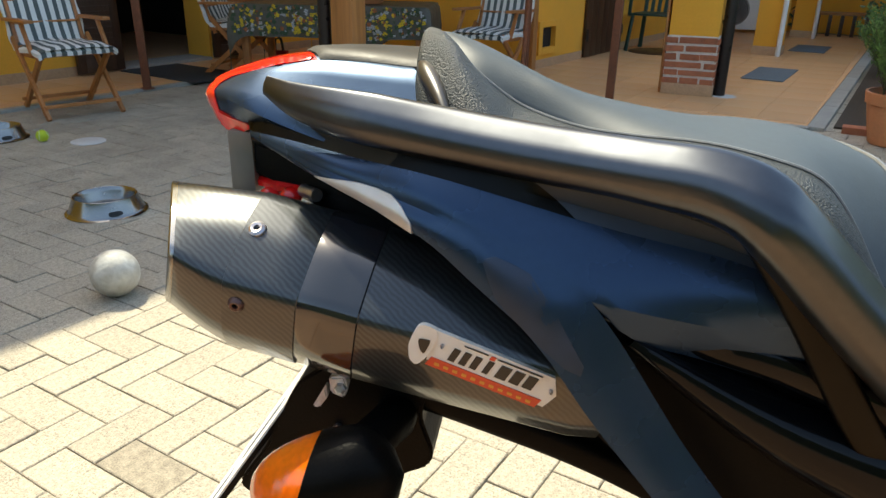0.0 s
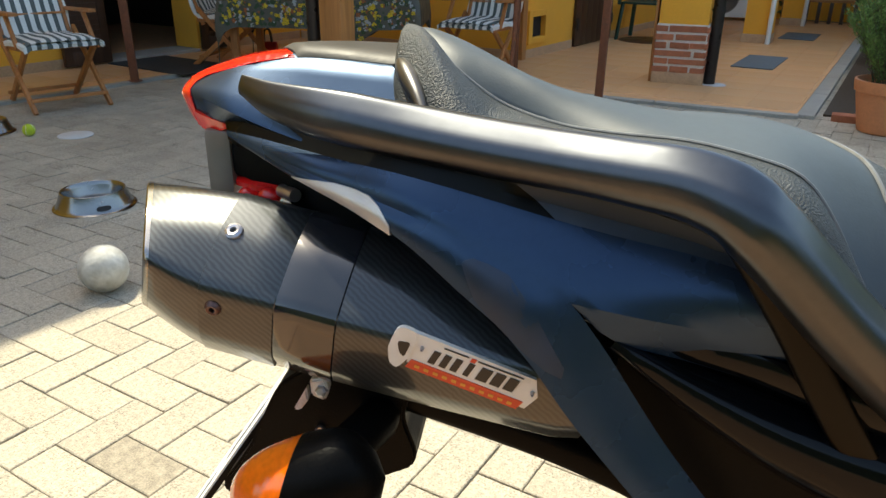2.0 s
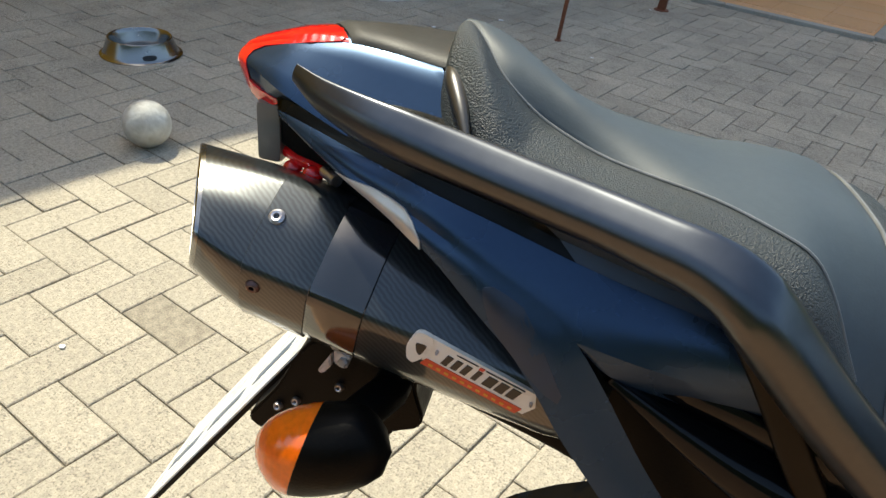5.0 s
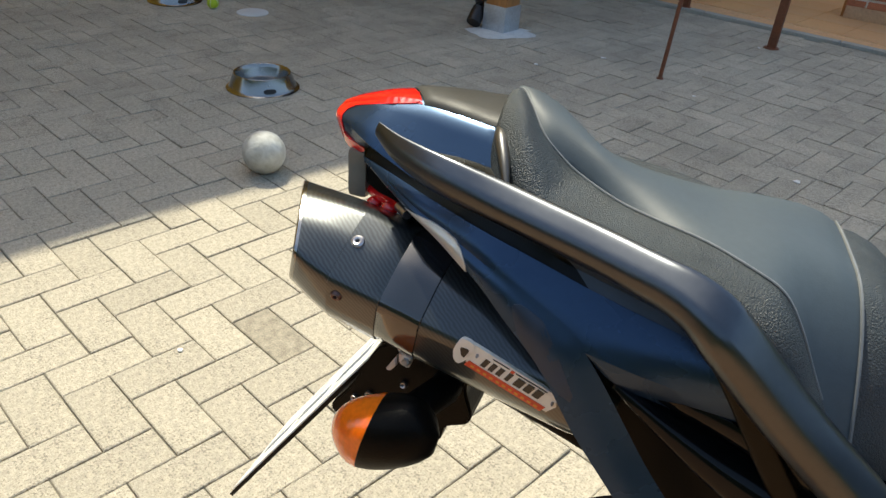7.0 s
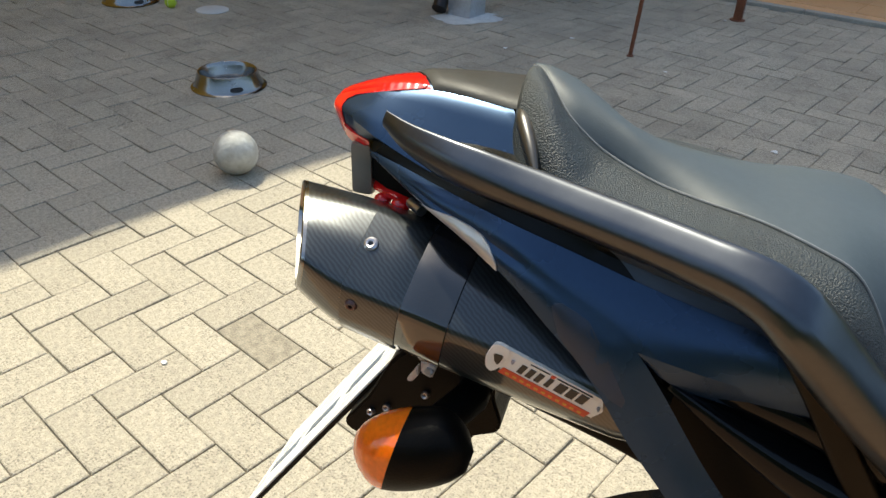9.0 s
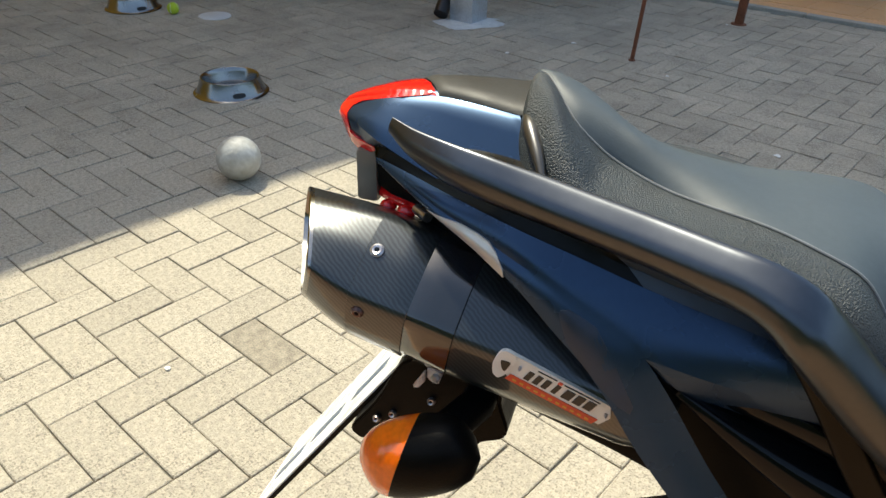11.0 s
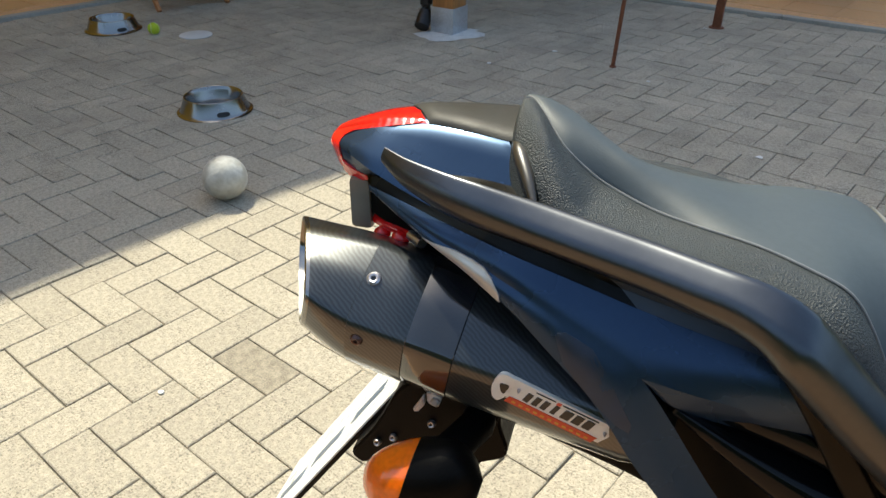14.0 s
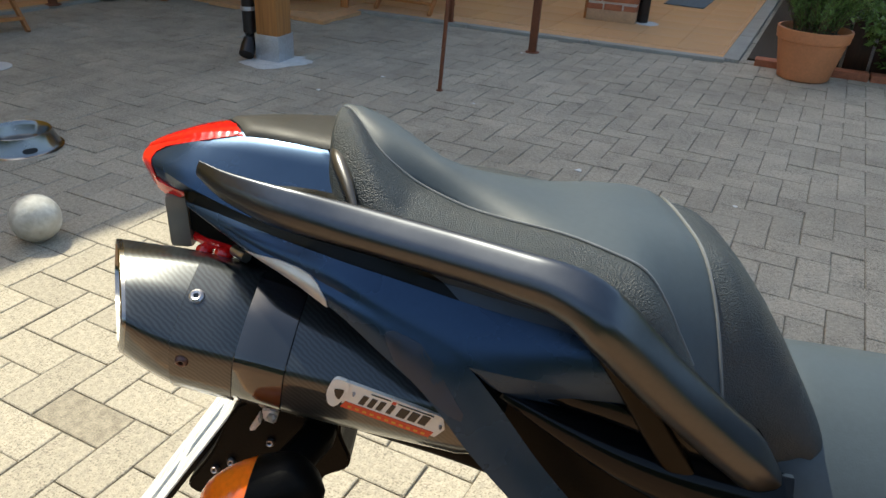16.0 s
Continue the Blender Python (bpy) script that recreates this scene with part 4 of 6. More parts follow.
for x0, y0 in ((0.0155, 0.0065), (0.0745, 0.0100)):
    q0 = on_plate(x0, y0, 0.0002)
    screw(*q0, (0, 1, 0), plate, 0.0011)

# bright heat-shield lip on the panel's lower edge
laid("heat_shield", [((-0.034, 0.9495), (-0.033, 0.9488)), ((-0.020, 0.9508), (-0.020, 0.9458)), ((-0.006, 0.9515), (-0.006, 0.9425)), ((0.006, 0.9510), (0.006, 0.9396)), ((0.0145, 0.9495), (0.015, 0.9370)), ((0.0205, 0.9455), (0.0215, 0.9348)), ((0.0265, 0.9385), (0.0270, 0.9330)), ((0.0315, 0.9318), (0.0320, 0.9314))], SILVERTAPE, panel, "bare silver lip on the panel's edge", 0.0010)
# pale worn film on the panel
FILM = mat("worn_clear_film", (0.034, 0.050, 0.082), 0.38, metal=0.5, var=0.1, scale=60)
laid("worn_film", [((0.0655, 0.9285), (0.0645, 0.9265)), ((0.0700, 0.9300), (0.0670, 0.9200)), ((0.0780, 0.9278), (0.0710, 0.9110)), ((0.0870, 0.9245), (0.0790, 0.9035)), ((0.0940, 0.9165), (0.0870, 0.8970)), ((0.1020, 0.9060), (0.0960, 0.8900)), ((0.1100, 0.8930), (0.1060, 0.8830)), ((0.1150, 0.8850), (0.1140, 0.8800))], FILM, panel, "pale worn film stuck on the panel", 0.0002)

# lamp housing and bits under the tail
bm = bmesh.new()
box(bm, (-0.105, 0.006, 0.920), (-0.088, 0.030, 0.961), 0.004)
bpart("lamp_housing", bm, mat("grey_brown_plastic", (0.21, 0.175, 0.135), 0.4), label="grey-brown plastic housing under the tail lamp")
bm = bmesh.new()
loft(bm, sweep([(-0.086, 0.022, 0.9275), (-0.070, 0.034, 0.9285), (-0.046, 0.044, 0.9290)], lambda f: rounded([(0.005, 0.004), (-0.03, 0.004), (-0.03, -0.004), (0.005, -0.004)], 0.3, 2), 3))
inl = bpart("inner_lens", bm, REDLENS, label="red inner reflector")
for q, r in (((-0.077, 0.036, 0.923), 0.0055), ((-0.060, 0.044, 0.926), 0.0060)):
    bm = bmesh.new()
    bmesh.ops.create_uvsphere(bm, u_segments=16, v_segments=10, radius=r, matrix=Matrix.Translation(q) @ Matrix.Diagonal((1.2, 1, 0.9, 1)))
    bpart("bulb_cap", bm, REDLENS, inl)
bm = bmesh.new()
box(bm, (-0.084, 0.016, 0.936), (-0.078, 0.026, 0.953), 0.0015)
bpart("red_tab", bm, REDLENS, inl, "bright red tab")
bm = bmesh.new()
box(bm, (-0.060, 0.040, 0.9215), (-0.028, 0.070, 0.9265), 0.001, Matrix.Rotation(radians(8), 4, 'Y'))
brk = bpart("bracket", bm, SILVERTAPE, label="small bright steel bracket")
bm = bmesh.new()
tube(bm, [(-0.052, 0.045, 0.930), (-0.040, 0.056, 0.931)], 0.004, 10)
bpart("bolt", bm, STEELDULL, brk)

# plate holder arm, bracket, indicator and number plate
def slab(bm, outline, l0, l1, bevel=0.002):
    t = bmesh.new()
    vs = [[t.verts.new((s, l, z)) for s, z in outline] for l in (l0, l1)]
    t.faces.new(vs[0])
    t.faces.new(vs[1][::-1])
    for i in range(len(outline)):
        j = (i + 1) % len(outline)
        t.faces.new((vs[0][i], vs[0][j], vs[1][j], vs[1][i]))
    bmesh.ops.recalc_face_normals(t, faces=t.faces)
    if bevel:
        bmesh.ops.bevel(t, geom=t.edges[:], offset=bevel, segments=2, affect='EDGES')
    join(bm, t)


bm = bmesh.new()
slab(bm, rounded([(-0.050, 0.822), (-0.072, 0.772), (-0.097, 0.736), (-0.086, 0.727), (-0.070, 0.733), (-0.045, 0.735), (-0.015, 0.728), (0.010, 0.738), (0.011, 0.756), (0.032, 0.766), (0.035, 0.778), (0.027, 0.800), (0.028, 0.814), (0.05, 0.84), (0.0, 0.85)], 0.25, 2), 0.02, 0.082)
holder = bpart("plate_holder", bm, TRIMBLACK, label="black plate holder arm")
for s, l, z in ((-0.070, 0.084, 0.758), (-0.0565, 0.084, 0.767), (-0.025, 0.084, 0.790)):
    screw(s, l, z, (0, 1, 0.5), holder, 0.0032, STEELDULL)
bm = bmesh.new()
loft(bm, sweep([(-0.02, 0.06, 0.822), (0.06, 0.062, 0.800), (0.13, 0.06, 0.775), (0.20, 0.06, 0.742), (0.28, 0.06, 0.70)], lambda f: rounded([(0.012, 0.010), (-0.012, 0.010), (-0.012, -0.010), (0.012, -0.010)], 0.3, 3), 4))
bpart("hanger_tube", bm, TRIMBLACK)
bm = bmesh.new()
loft(bm, sweep([(-0.046, 0.105, 0.852), (-0.02, 0.107, 0.846), (0.000, 0.107, 0.843)], lambda f: rounded([(0.001, 0.002), (-0.014, 0.002), (-0.014, -0.002), (0.001, -0.002)], 0.3, 2), 3))
clamp = bpart("clamp", bm, BRASS, silencer, "brass-coloured clamp strip")
ALU = mat("weathered_aluminium", (0.74, 0.69, 0.63), 0.5, metal=0.6, var=0.25, scale=160, fine=500, bump=0.3)
bm = bmesh.new()
slab(bm, [(-0.0235, 0.8375), (-0.0230, 0.8270), (-0.0150, 0.8240), (-0.0125, 0.8330), (-0.0145, 0.8390)], 0.094, 0.102, 0.0012)
lug = bpart("clamp_lug", bm, ALU, clamp, "weathered bare aluminium lug")
bm = bmesh.new()
slab(bm, [(-0.0262, 0.8310), (-0.0310, 0.8220), (-0.0350, 0.8150), (-0.0310, 0.8145), (-0.0255, 0.8225)], 0.094, 0.100, 0.001)
bpart("clamp_tab", bm, ALU, clamp, "bent bare aluminium tab")
bm = bmesh.new()
lathe(bm, [(0, 0.0035), (0.0022, 0.0035), (0.0034, 0.0024), (0.0036, -0.002)], sides=6, m=Matrix.Translation((-0.0165, 0.102, 0.8315)) @ Vector((0, 1, 0.3)).to_track_quat('Z', 'Y').to_matrix().to_4x4())
bpart("clamp_bolt", bm, STEELDULL, clamp)

IC, IAX = Vector((-0.016, 0.143, 0.796)), Vector((0.93, 0.0, 0.28)).normalized()
side = Vector((0, 1, 0))
iup = Vector((-IAX.z, 0, IAX.x))


def ind_rings(a, b, n, lean):
    """Rings of an egg along IAX between shares a and b of its length."""
    out = []
    for i in range(n + 1):
        f = a + (b - a) * i / n
        x = (f - 0.47) * 0.088
        skew = lean * math.sin(math.pi * f)
        r = math.sqrt(max(1e-4, 1 - (2 * f - 1) ** 2)) if f > 0.5 else math.sqrt(max(1e-4, 1 - (1 - 2 * f) ** 2.6))
        out.append([IC + IAX * (x + skew * 0.30 * math.sin(t) * 0.031 * r) + iup * (0.031 * r * math.sin(t)) + side * (0.026 * r * math.cos(t)) for t in np.linspace(0, 2 * math.pi, 29)[:-1]])
    return out


bm = bmesh.new()
loft(bm, ind_rings(0.37, 1.0, 9, 2.0))
ind = bpart("indicator", bm, TRIMBLACK, label="black indicator housing")
bm = bmesh.new()
loft(bm, ind_rings(0.0, 0.37, 8, 2.0))
bpart("indicator_lens", bm, AMBER, ind, "amber indicator lens")
bm = bmesh.new()
tube(bm, [IC + IAX * 0.01 + side * -0.02, (0.012, 0.09, 0.805), (0.012, 0.05, 0.80)], 0.013, 14)
bpart("indicator_stalk", bm, TRIMBLACK, ind)
# number plate, tilted, seen almost edge-on
a, b = Vector((-0.045, 0, 0.812)), Vector((-0.228, 0, 0.535))
dn = (b - a).normalized()
nrm = Vector((dn.z, 0, -dn.x))
if nrm.x > 0:
    nrm = -nrm
bm = bmesh.new()
loft(bm, [[a + nrm * h + side * -0.054, a + nrm * h + side * 0.0655, b + nrm * h + side * 0.0655, b + nrm * h + side * -0.054] for h in (0.0, 0.004)])
nplate = bpart("plate_backing", bm, TRIMBLACK, label="black number plate backing", smooth=False)
bm = bmesh.new()
loft(bm, [[a + dn * 0.012 + nrm * h + side * -0.053, a + dn * 0.012 + nrm * h + side * 0.0648, b - dn * 0.010 + nrm * h + side * 0.0648, b - dn * 0.010 + nrm * h + side * -0.053] for h in (0.0042, 0.0055)])
bpart("number_plate", bm, PLATE, nplate, "white reflective plate with dark bars", False)
SLATE = mat("slate_blue_ink", (0.10, 0.14, 0.20), 0.4, var=0.1)
for k in range(3):
    bm = bmesh.new()
    p0, p1 = a.lerp(b, 0.20 + 0.25 * k), a.lerp(b, 0.38 + 0.25 * k)
    for l0 in (0.012,):
        loft(bm, [[p0 + nrm * h + side * l0, p0 + nrm * h + side * (l0 + 0.014), p1 + nrm * h + side * (l0 + 0.014), p1 + nrm * h + side * l0] for h in (0.0055, 0.006)])
    bpart("plate_bar", bm, SLATE, nplate, "", False)

# rear wheel, hugger, swing arm and engine mass that stand on the ground
bm = bmesh.new()
prof = []
for k in range(13):
    t = math.pi * k / 12
    prof.append((0.215 + 0.085 * math.sin(t) ** 0.8, -0.085 * math.cos(t)))
WHEEL = Matrix.Translation((0.33, 0, 0.30)) @ Matrix.Rotation(radians(90), 4, 'X')
lathe(bm, prof, sides=64, m=WHEEL)
wheel = bpart("rear_tyre", bm, RUBBER, label="black rubber rear tyre")
bm = bmesh.new()
lathe(bm, [(0.219, -0.07), (0.205, -0.06), (0.19, -0.02), (0.06, -0.02), (0.0, -0.03), (0.0, 0.03), (0.06, 0.02), (0.19, 0.02), (0.205, 0.06), (0.219, 0.07)], sides=48, m=WHEEL)
bpart("rear_rim", bm, GLOSSBLACK, wheel)
bm = bmesh.new()
hug = []
for k in range(13):
    t = radians(52 + 8 * k)
    r = 0.333
    hug.append([(0.33 + rr * math.cos(t), l, 0.30 + rr * math.sin(t)) for l, rr in ((-0.09, r - 0.05), (-0.075, r - 0.008), (0, r), (0.075, r - 0.008), (0.09, r - 0.05), (0.085, r - 0.05), (0, r - 0.008), (-0.085, r - 0.05))])
loft(bm, hug)
bpart("hugger", bm, GLOSSBLACK, label="gloss black rear wheel hugger")
bm = bmesh.new()
for l in (-0.12, 0.12):
    bar(bm, (0.33, l, 0.30), (0.85, l, 0.40), 0.05, 0.07, 0.01)
bar(bm, (0.62, 0, 0.55), (0.85, 0, 0.38), 0.22, 0.3, 0.03)
bpart("swing_arm", bm, TRIMBLACK)
# tank, engine block, fork and front wheel ahead, which shade the ground
bm = bmesh.new()
tk = []
for s0, w, zt, zb in ((0.68, 0.10, 0.90, 0.80), (0.74, 0.15, 1.00, 0.76), (0.86, 0.18, 1.06, 0.74), (1.00, 0.17, 1.07, 0.76), (1.10, 0.10, 1.02, 0.82)):
    tk.append([(s0, x * w, zb + (zt - zb) * y) for x, y in rounded([(-1, 0), (-1, 0.7), (-0.5, 1), (0.5, 1), (1, 0.7), (1, 0)], 0.3, 2)])
loft(bm, tk)
bpart("fuel_tank", bm, PAINT)
bm = bmesh.new()
box(bm, (0.66, -0.2, 0.22), (1.08, 0.2, 0.74), 0.05)
bpart("engine_block", bm, TRIMBLACK)
bm = bmesh.new()
lathe(bm, [(0.235, -0.05), (0.27, -0.06), (0.30, -0.035), (0.31, 0), (0.30, 0.035), (0.27, 0.06), (0.235, 0.05), (0.235, -0.05)], sides=48, m=Matrix.Translation((1.72, 0, 0.31)) @ Matrix.Rotation(radians(90), 4, 'X'))
fw = bpart("front_tyre", bm, RUBBER)
bm = bmesh.new()
lathe(bm, [(0.238, -0.05), (0.20, -0.02), (0.05, -0.03), (0, -0.03), (0, 0.03), (0.05, 0.03), (0.20, 0.02), (0.238, 0.05)], sides=40, m=Matrix.Translation((1.72, 0, 0.31)) @ Matrix.Rotation(radians(90), 4, 'X'))
bpart("front_rim", bm, GLOSSBLACK, fw)
for l in (-0.09, 0.09):
    bm = bmesh.new()
    tube(bm, [(1.72, l, 0.31), (1.36, l, 1.02)], 0.028, 12)
    bpart("fork_leg", bm, RAIL)
bm = bmesh.new()
tube(bm, spline([(1.25, -0.36, 1.05), (1.33, -0.15, 1.03), (1.35, 0, 1.02), (1.33, 0.15, 1.03), (1.25, 0.36, 1.05)], 4), 0.012, 8)
bpart("handlebar", bm, RAIL)
# ---- things in the yard ----
# football
bm = bmesh.new()
bmesh.ops.create_icosphere(bm, subdivisions=5, radius=0.078)
ico = bmesh.new()
bmesh.ops.create_icosphere(ico, subdivisions=1, radius=1)
cent = [v.co.normalized() for v in ico.verts]
hexc = [f.calc_center_median().normalized() for f in ico.faces]
ico.free()
for v in bm.verts:      # panel seams: pressed lines between pentagons and hexagons
    d = v.co.normalized()
    near = sorted([(d.dot(c) + 0.012 * (k < 12 and -1 or 1)) for k, c in enumerate(cent + hexc)], reverse=True)
    g = near[0] - near[1]
    v.co = d * (0.078 - 0.0016 * math.exp(-(g / 0.012) ** 2))
BALL = mat("scuffed_pale_leather", (0.62, 0.58, 0.48), 0.6, var=0.22, scale=9, fine=40, contrast=1.2, second=(0.78, 0.76, 0.68), stain=0.55, bump=0.3)
ball = link("football", bm, BALL)
ball.location = (-1.068, 2.42, 0.0775)
ball.rotation_euler = (0.6, 0.3, 0.2)
tagged(ball, "scuffed pale leather football lying at the shade's edge", "football")

# tennis ball
bm = bmesh.new()
bmesh.ops.create_icosphere(bm, subdivisions=4, radius=0.036)
FELT = mat("lime_felt", (0.50, 0.62, 0.04), 0.95, var=0.15, scale=60, fine=300, bump=0.8, bump_scale=400)
tball = thing("tennis_ball", (-2.39, 4.45, 0.036), "lime yellow felt tennis ball on the pavers", "tennis ball")
part("felt", bm, FELT, tball, m=Matrix.Translation((-2.39, 4.45, 0.036)))
bm = bmesh.new()
seam = []
for k in range(49):
    a = 2 * math.pi * k / 48
    d = Vector((math.cos(a) + 0.45 * math.cos(3 * a), math.sin(a) - 0.45 * math.sin(3 * a), 1.15 * math.sin(2 * a))).normalized()
    seam.append(Vector((-2.39, 4.45, 0.036)) + d * 0.0358)
tube(bm, seam, 0.0012, 5, False)
part("seam", bm, WHITE, tball)


def dog_bowl(at, turn, r):
    """A steel bowl with a flared skirt, rolled rim, rubber foot ring and a slot handle."""
    t = thing("pet_bowl", at, "polished steel pet bowl with flared skirt on the pavers", "bowl", "pet bowls")
    m = Matrix.Translation(at) @ Matrix.Rotation(turn, 4, 'Z') @ Matrix.Scale(r, 4)
    bm = bmesh.new()
    lathe(bm, [(0.0, 0.07), (0.50, 0.07), (0.62, 0.11), (0.70, 0.33), (0.725, 0.425), (0.74, 0.44), (0.76, 0.445), (0.775, 0.435), (0.78, 0.415), (0.845, 0.24), (0.905, 0.10), (0.925, 0.055), (0.955, 0.035), (0.985, 0.03), (1.0, 0.02)], sides=72, m=m)
    part("bowl", bm, STEEL, t)
    bm = bmesh.new()
    lathe(bm, [(0.90, 0.0), (0.985, 0.0), (0.998, 0.012), (0.985, 0.025), (0.90, 0.03), (0.90, 0.0)], sides=64, m=m)
    part("foot_ring", bm, RUBBER, t, "black rubber foot ring")
    bm = bmesh.new()
    rings = []
    for k in range(25):
        a = 2 * math.pi * k / 24
        x, y = 0.155 * math.copysign(abs(math.cos(a)) ** 0.6, math.cos(a)), 0.055 * math.copysign(abs(math.sin(a)) ** 0.8, math.sin(a))
        rings.append((x, y))
    pts = []
    for x, y in rings[:-1]:
        ang, z = x / 0.82, 0.16 + y
        rad = 0.905 - (z - 0.10) * 0.415
        pts.append((ang, z, rad))
    loft(bm, [[m @ Vector(((rad + h) * math.cos(ang), (rad + h) * math.sin(ang), z)) for ang, z, rad in pts] for h in (-0.01, 0.03)])
    part("slot_handle", bm, RUBBER, t, "black slot handle")
    return t


dog_bowl((-1.478, 3.255, 0.0), radians(-52), 0.170)
dog_bowl((-2.70, 4.52, 0.0), radians(-40), 0.170)

# round pale lid lying on the pavers
bm = bmesh.new()
lathe(bm, [(0.0, 0.006), (0.095, 0.006), (0.098, 0.004), (0.098, 0.0)], sides=48, at=(-2.135, 4.475, 0.0))
tagged(link("lid", bm, mat("pale_grey_plastic", (0.62, 0.62, 0.60), 0.6, var=0.1, scale=14)), "flat round pale grey plastic lid on the pavers", "lid")

# timber post with galvanised shoe, cement and downpipe
PX, PY = -0.615, 4.84
MP = Matrix.Translation((PX, PY, 0)) @ Matrix.Rotation(radians(-26), 4, 'Z')
post = thing("timber_post", (PX, PY, 0), "varnished pine post in a galvanised shoe on spilled cement", "post")
bm = bmesh.new()
box(bm, (-0.076, -0.076, 0.06), (0.076, 0.076, 2.75), 0.008, MP)
part("post_shaft", bm, TIMBER, post)
bm = bmesh.new()
for lo, hi in (((-0.083, -0.083, 0), (0.083, -0.077, 0.16)), ((-0.083, 0.077, 0), (0.083, 0.083, 0.16)), ((-0.083, -0.077, 0), (-0.077, 0.077, 0.16)), ((0.077, -0.077, 0), (0.083, 0.077, 0.16))):
    box(bm, lo, hi, 0.001, MP)
part("post_shoe", bm, ZINC, post, "galvanised steel shoe")
bm = bmesh.new()
rng = random.Random(5)
t = [Vector((0.20 * math.cos(a) * rng.uniform(0.75, 1.25), 0.19 * math.sin(a) * rng.uniform(0.75, 1.2), 0)) for a in np.linspace(0, 2 * math.pi, 25)[:-1]]
loft(bm, [[MP @ (v + Vector((0.02, -0.02, 0))) for v in t], [MP @ (v * 0.85 + Vector((0.02, -0.02, 0.007))) for v in t]])
part("cement_collar", bm, CEMENT, post, "splashed grey cement collar")
pipe = thing("downpipe", (-0.775, 4.80, 0), "dark brown metal downpipe with a bent outlet shoe", "downpipe")
bm = bmesh.new()
tube(bm, [(-0.765, 4.87, 2.9), (-0.765, 4.87, 0.16), (-0.766, 4.86, 0.12), (-0.772, 4.83, 0.07), (-0.778, 4.80, 0.045)], 0.04, 18)
part("pipe", bm, PIPE, pipe)
bm = bmesh.new()
lathe(bm, [(0.045, -0.012), (0.047, 0), (0.045, 0.012)], sides=20, at=(-0.765, 4.87, 0.30))
box(bm, (-0.765, 4.86, 0.292), (-0.66, 4.88, 0.308), 0.002)
part("pipe_clip", bm, ZINC, pipe)
bm = bmesh.new()
tube(bm, [(-0.770, 4.84, 0.09), (-0.782, 4.785, 0.036)], 0.046, 18)
part("pipe_shoe", bm, PIPE, pipe)


def pole(at, lean, r, high, label, square=False):
    t = thing("metal_pole", at, label, "pole", "awning poles")
    bm = bmesh.new()
    top = Vector(at) + Vector((lean[0], lean[1], high))
    if square:
        bar(bm, at, top, r * 1.8, r * 1.8, 0.003, 0.3)
    else:
        tube(bm, [Vector(at), top], r, 14)
    part("pole_tube", bm, RUST, t)
    bm = bmesh.new()
    lathe(bm, [(0, 0.006), (r * 1.6, 0.006), (r * 1.8, 0.0)], at=at, sides=16)
    part("pole_foot", bm, RUST, t)


pole((0.372, 4.257, 0), (0.13, 0.15, ), 0.011, 2.52, "thin rusty leaning steel rod standing on the pavers")
pole((1.082, 5.247, 0), (0.04, 0.05), 0.028, 2.52, "rust-brown painted steel pole on the pavers", True)
pole((0.575, 6.085, PORCH_Z), (0.03, 0.03), 0.024, 2.48, "rust-brown painted steel pole at the porch edge", True)
pole((-2.455, 6.19, PORCH_Z), (-0.03, 0.0), 0.034, 2.8, "rust-brown painted steel pole at the porch edge", True)

# terracotta pot with a bushy herb
pot = thing("plant_pot", (2.80, 4.79, 0), "terracotta-coloured pot with a bushy green shrub", "potted plant")
bm = bmesh.new()
lathe(bm, [(0.0, 0.0), (0.150, 0.0), (0.158, 0.006), (0.205, 0.225), (0.207, 0.245), (0.219, 0.25), (0.226, 0.30), (0.226, 0.318), (0.212, 0.32), (0.205, 0.30), (0.198, 0.27), (0.0, 0.265)], at=(2.80, 4.79, 0), sides=56)
part("pot_body", bm, TERRA, pot)
bm = bmesh.new()
lathe(bm, [(0.0, 0.285), (0.12, 0.283), (0.203, 0.275)], at=(2.80, 4.79, 0), sides=32)
part("soil", bm, SOIL, pot)
HERB = mat("rosemary_leaves", (0.13, 0.22, 0.05), 0.6, var=0.4, scale=8, fine=60, random=0.45)
SHRUB = mat("dark_shrub_leaves", (0.035, 0.075, 0.02), 0.55, var=0.4, scale=8, fine=60, random=0.45)
rng = random.Random(11)
bm, bs = bmesh.new(), bmesh.new()
twigs = []
for k in range(120):
    a, r = rng.uniform(0, 2 * math.pi), rng.uniform(0, 0.14)
    p = Vector((2.80 + r * math.cos(a), 4.79 + r * math.sin(a), 0.28))
    sp = rng.uniform(0.05, 0.27)
    e = p + Vector((sp * math.cos(a), sp * math.sin(a), rng.uniform(0.28, 0.70) - sp * 0.4))
    mid = (p + e) / 2 + Vector((0, 0, 0.05))
    tube(bs, [p, mid, e], [0.003, 0.0022, 0.001], 4)
    twigs.append((p, mid, e))


def on_twig(r):
    p, mid, e = r.choice(twigs)
    f = r.random() ** 0.55
    return (p.lerp(mid, f)).lerp(mid.lerp(e, f), f) + Vector((r.uniform(-1, 1), r.uniform(-1, 1), r.uniform(-1, 1))) * 0.014


leaves(bm, 12000, on_twig, 0.034, rng, -0.4, 0.09)
part("shrub_leaves", bm, HERB, pot, "fine green needle leaves", False)["kind"] = "stuff"
part("stem", bs, mat("woody_stem", (0.12, 0.09, 0.05), 0.8), pot)["kind"] = "stuff"

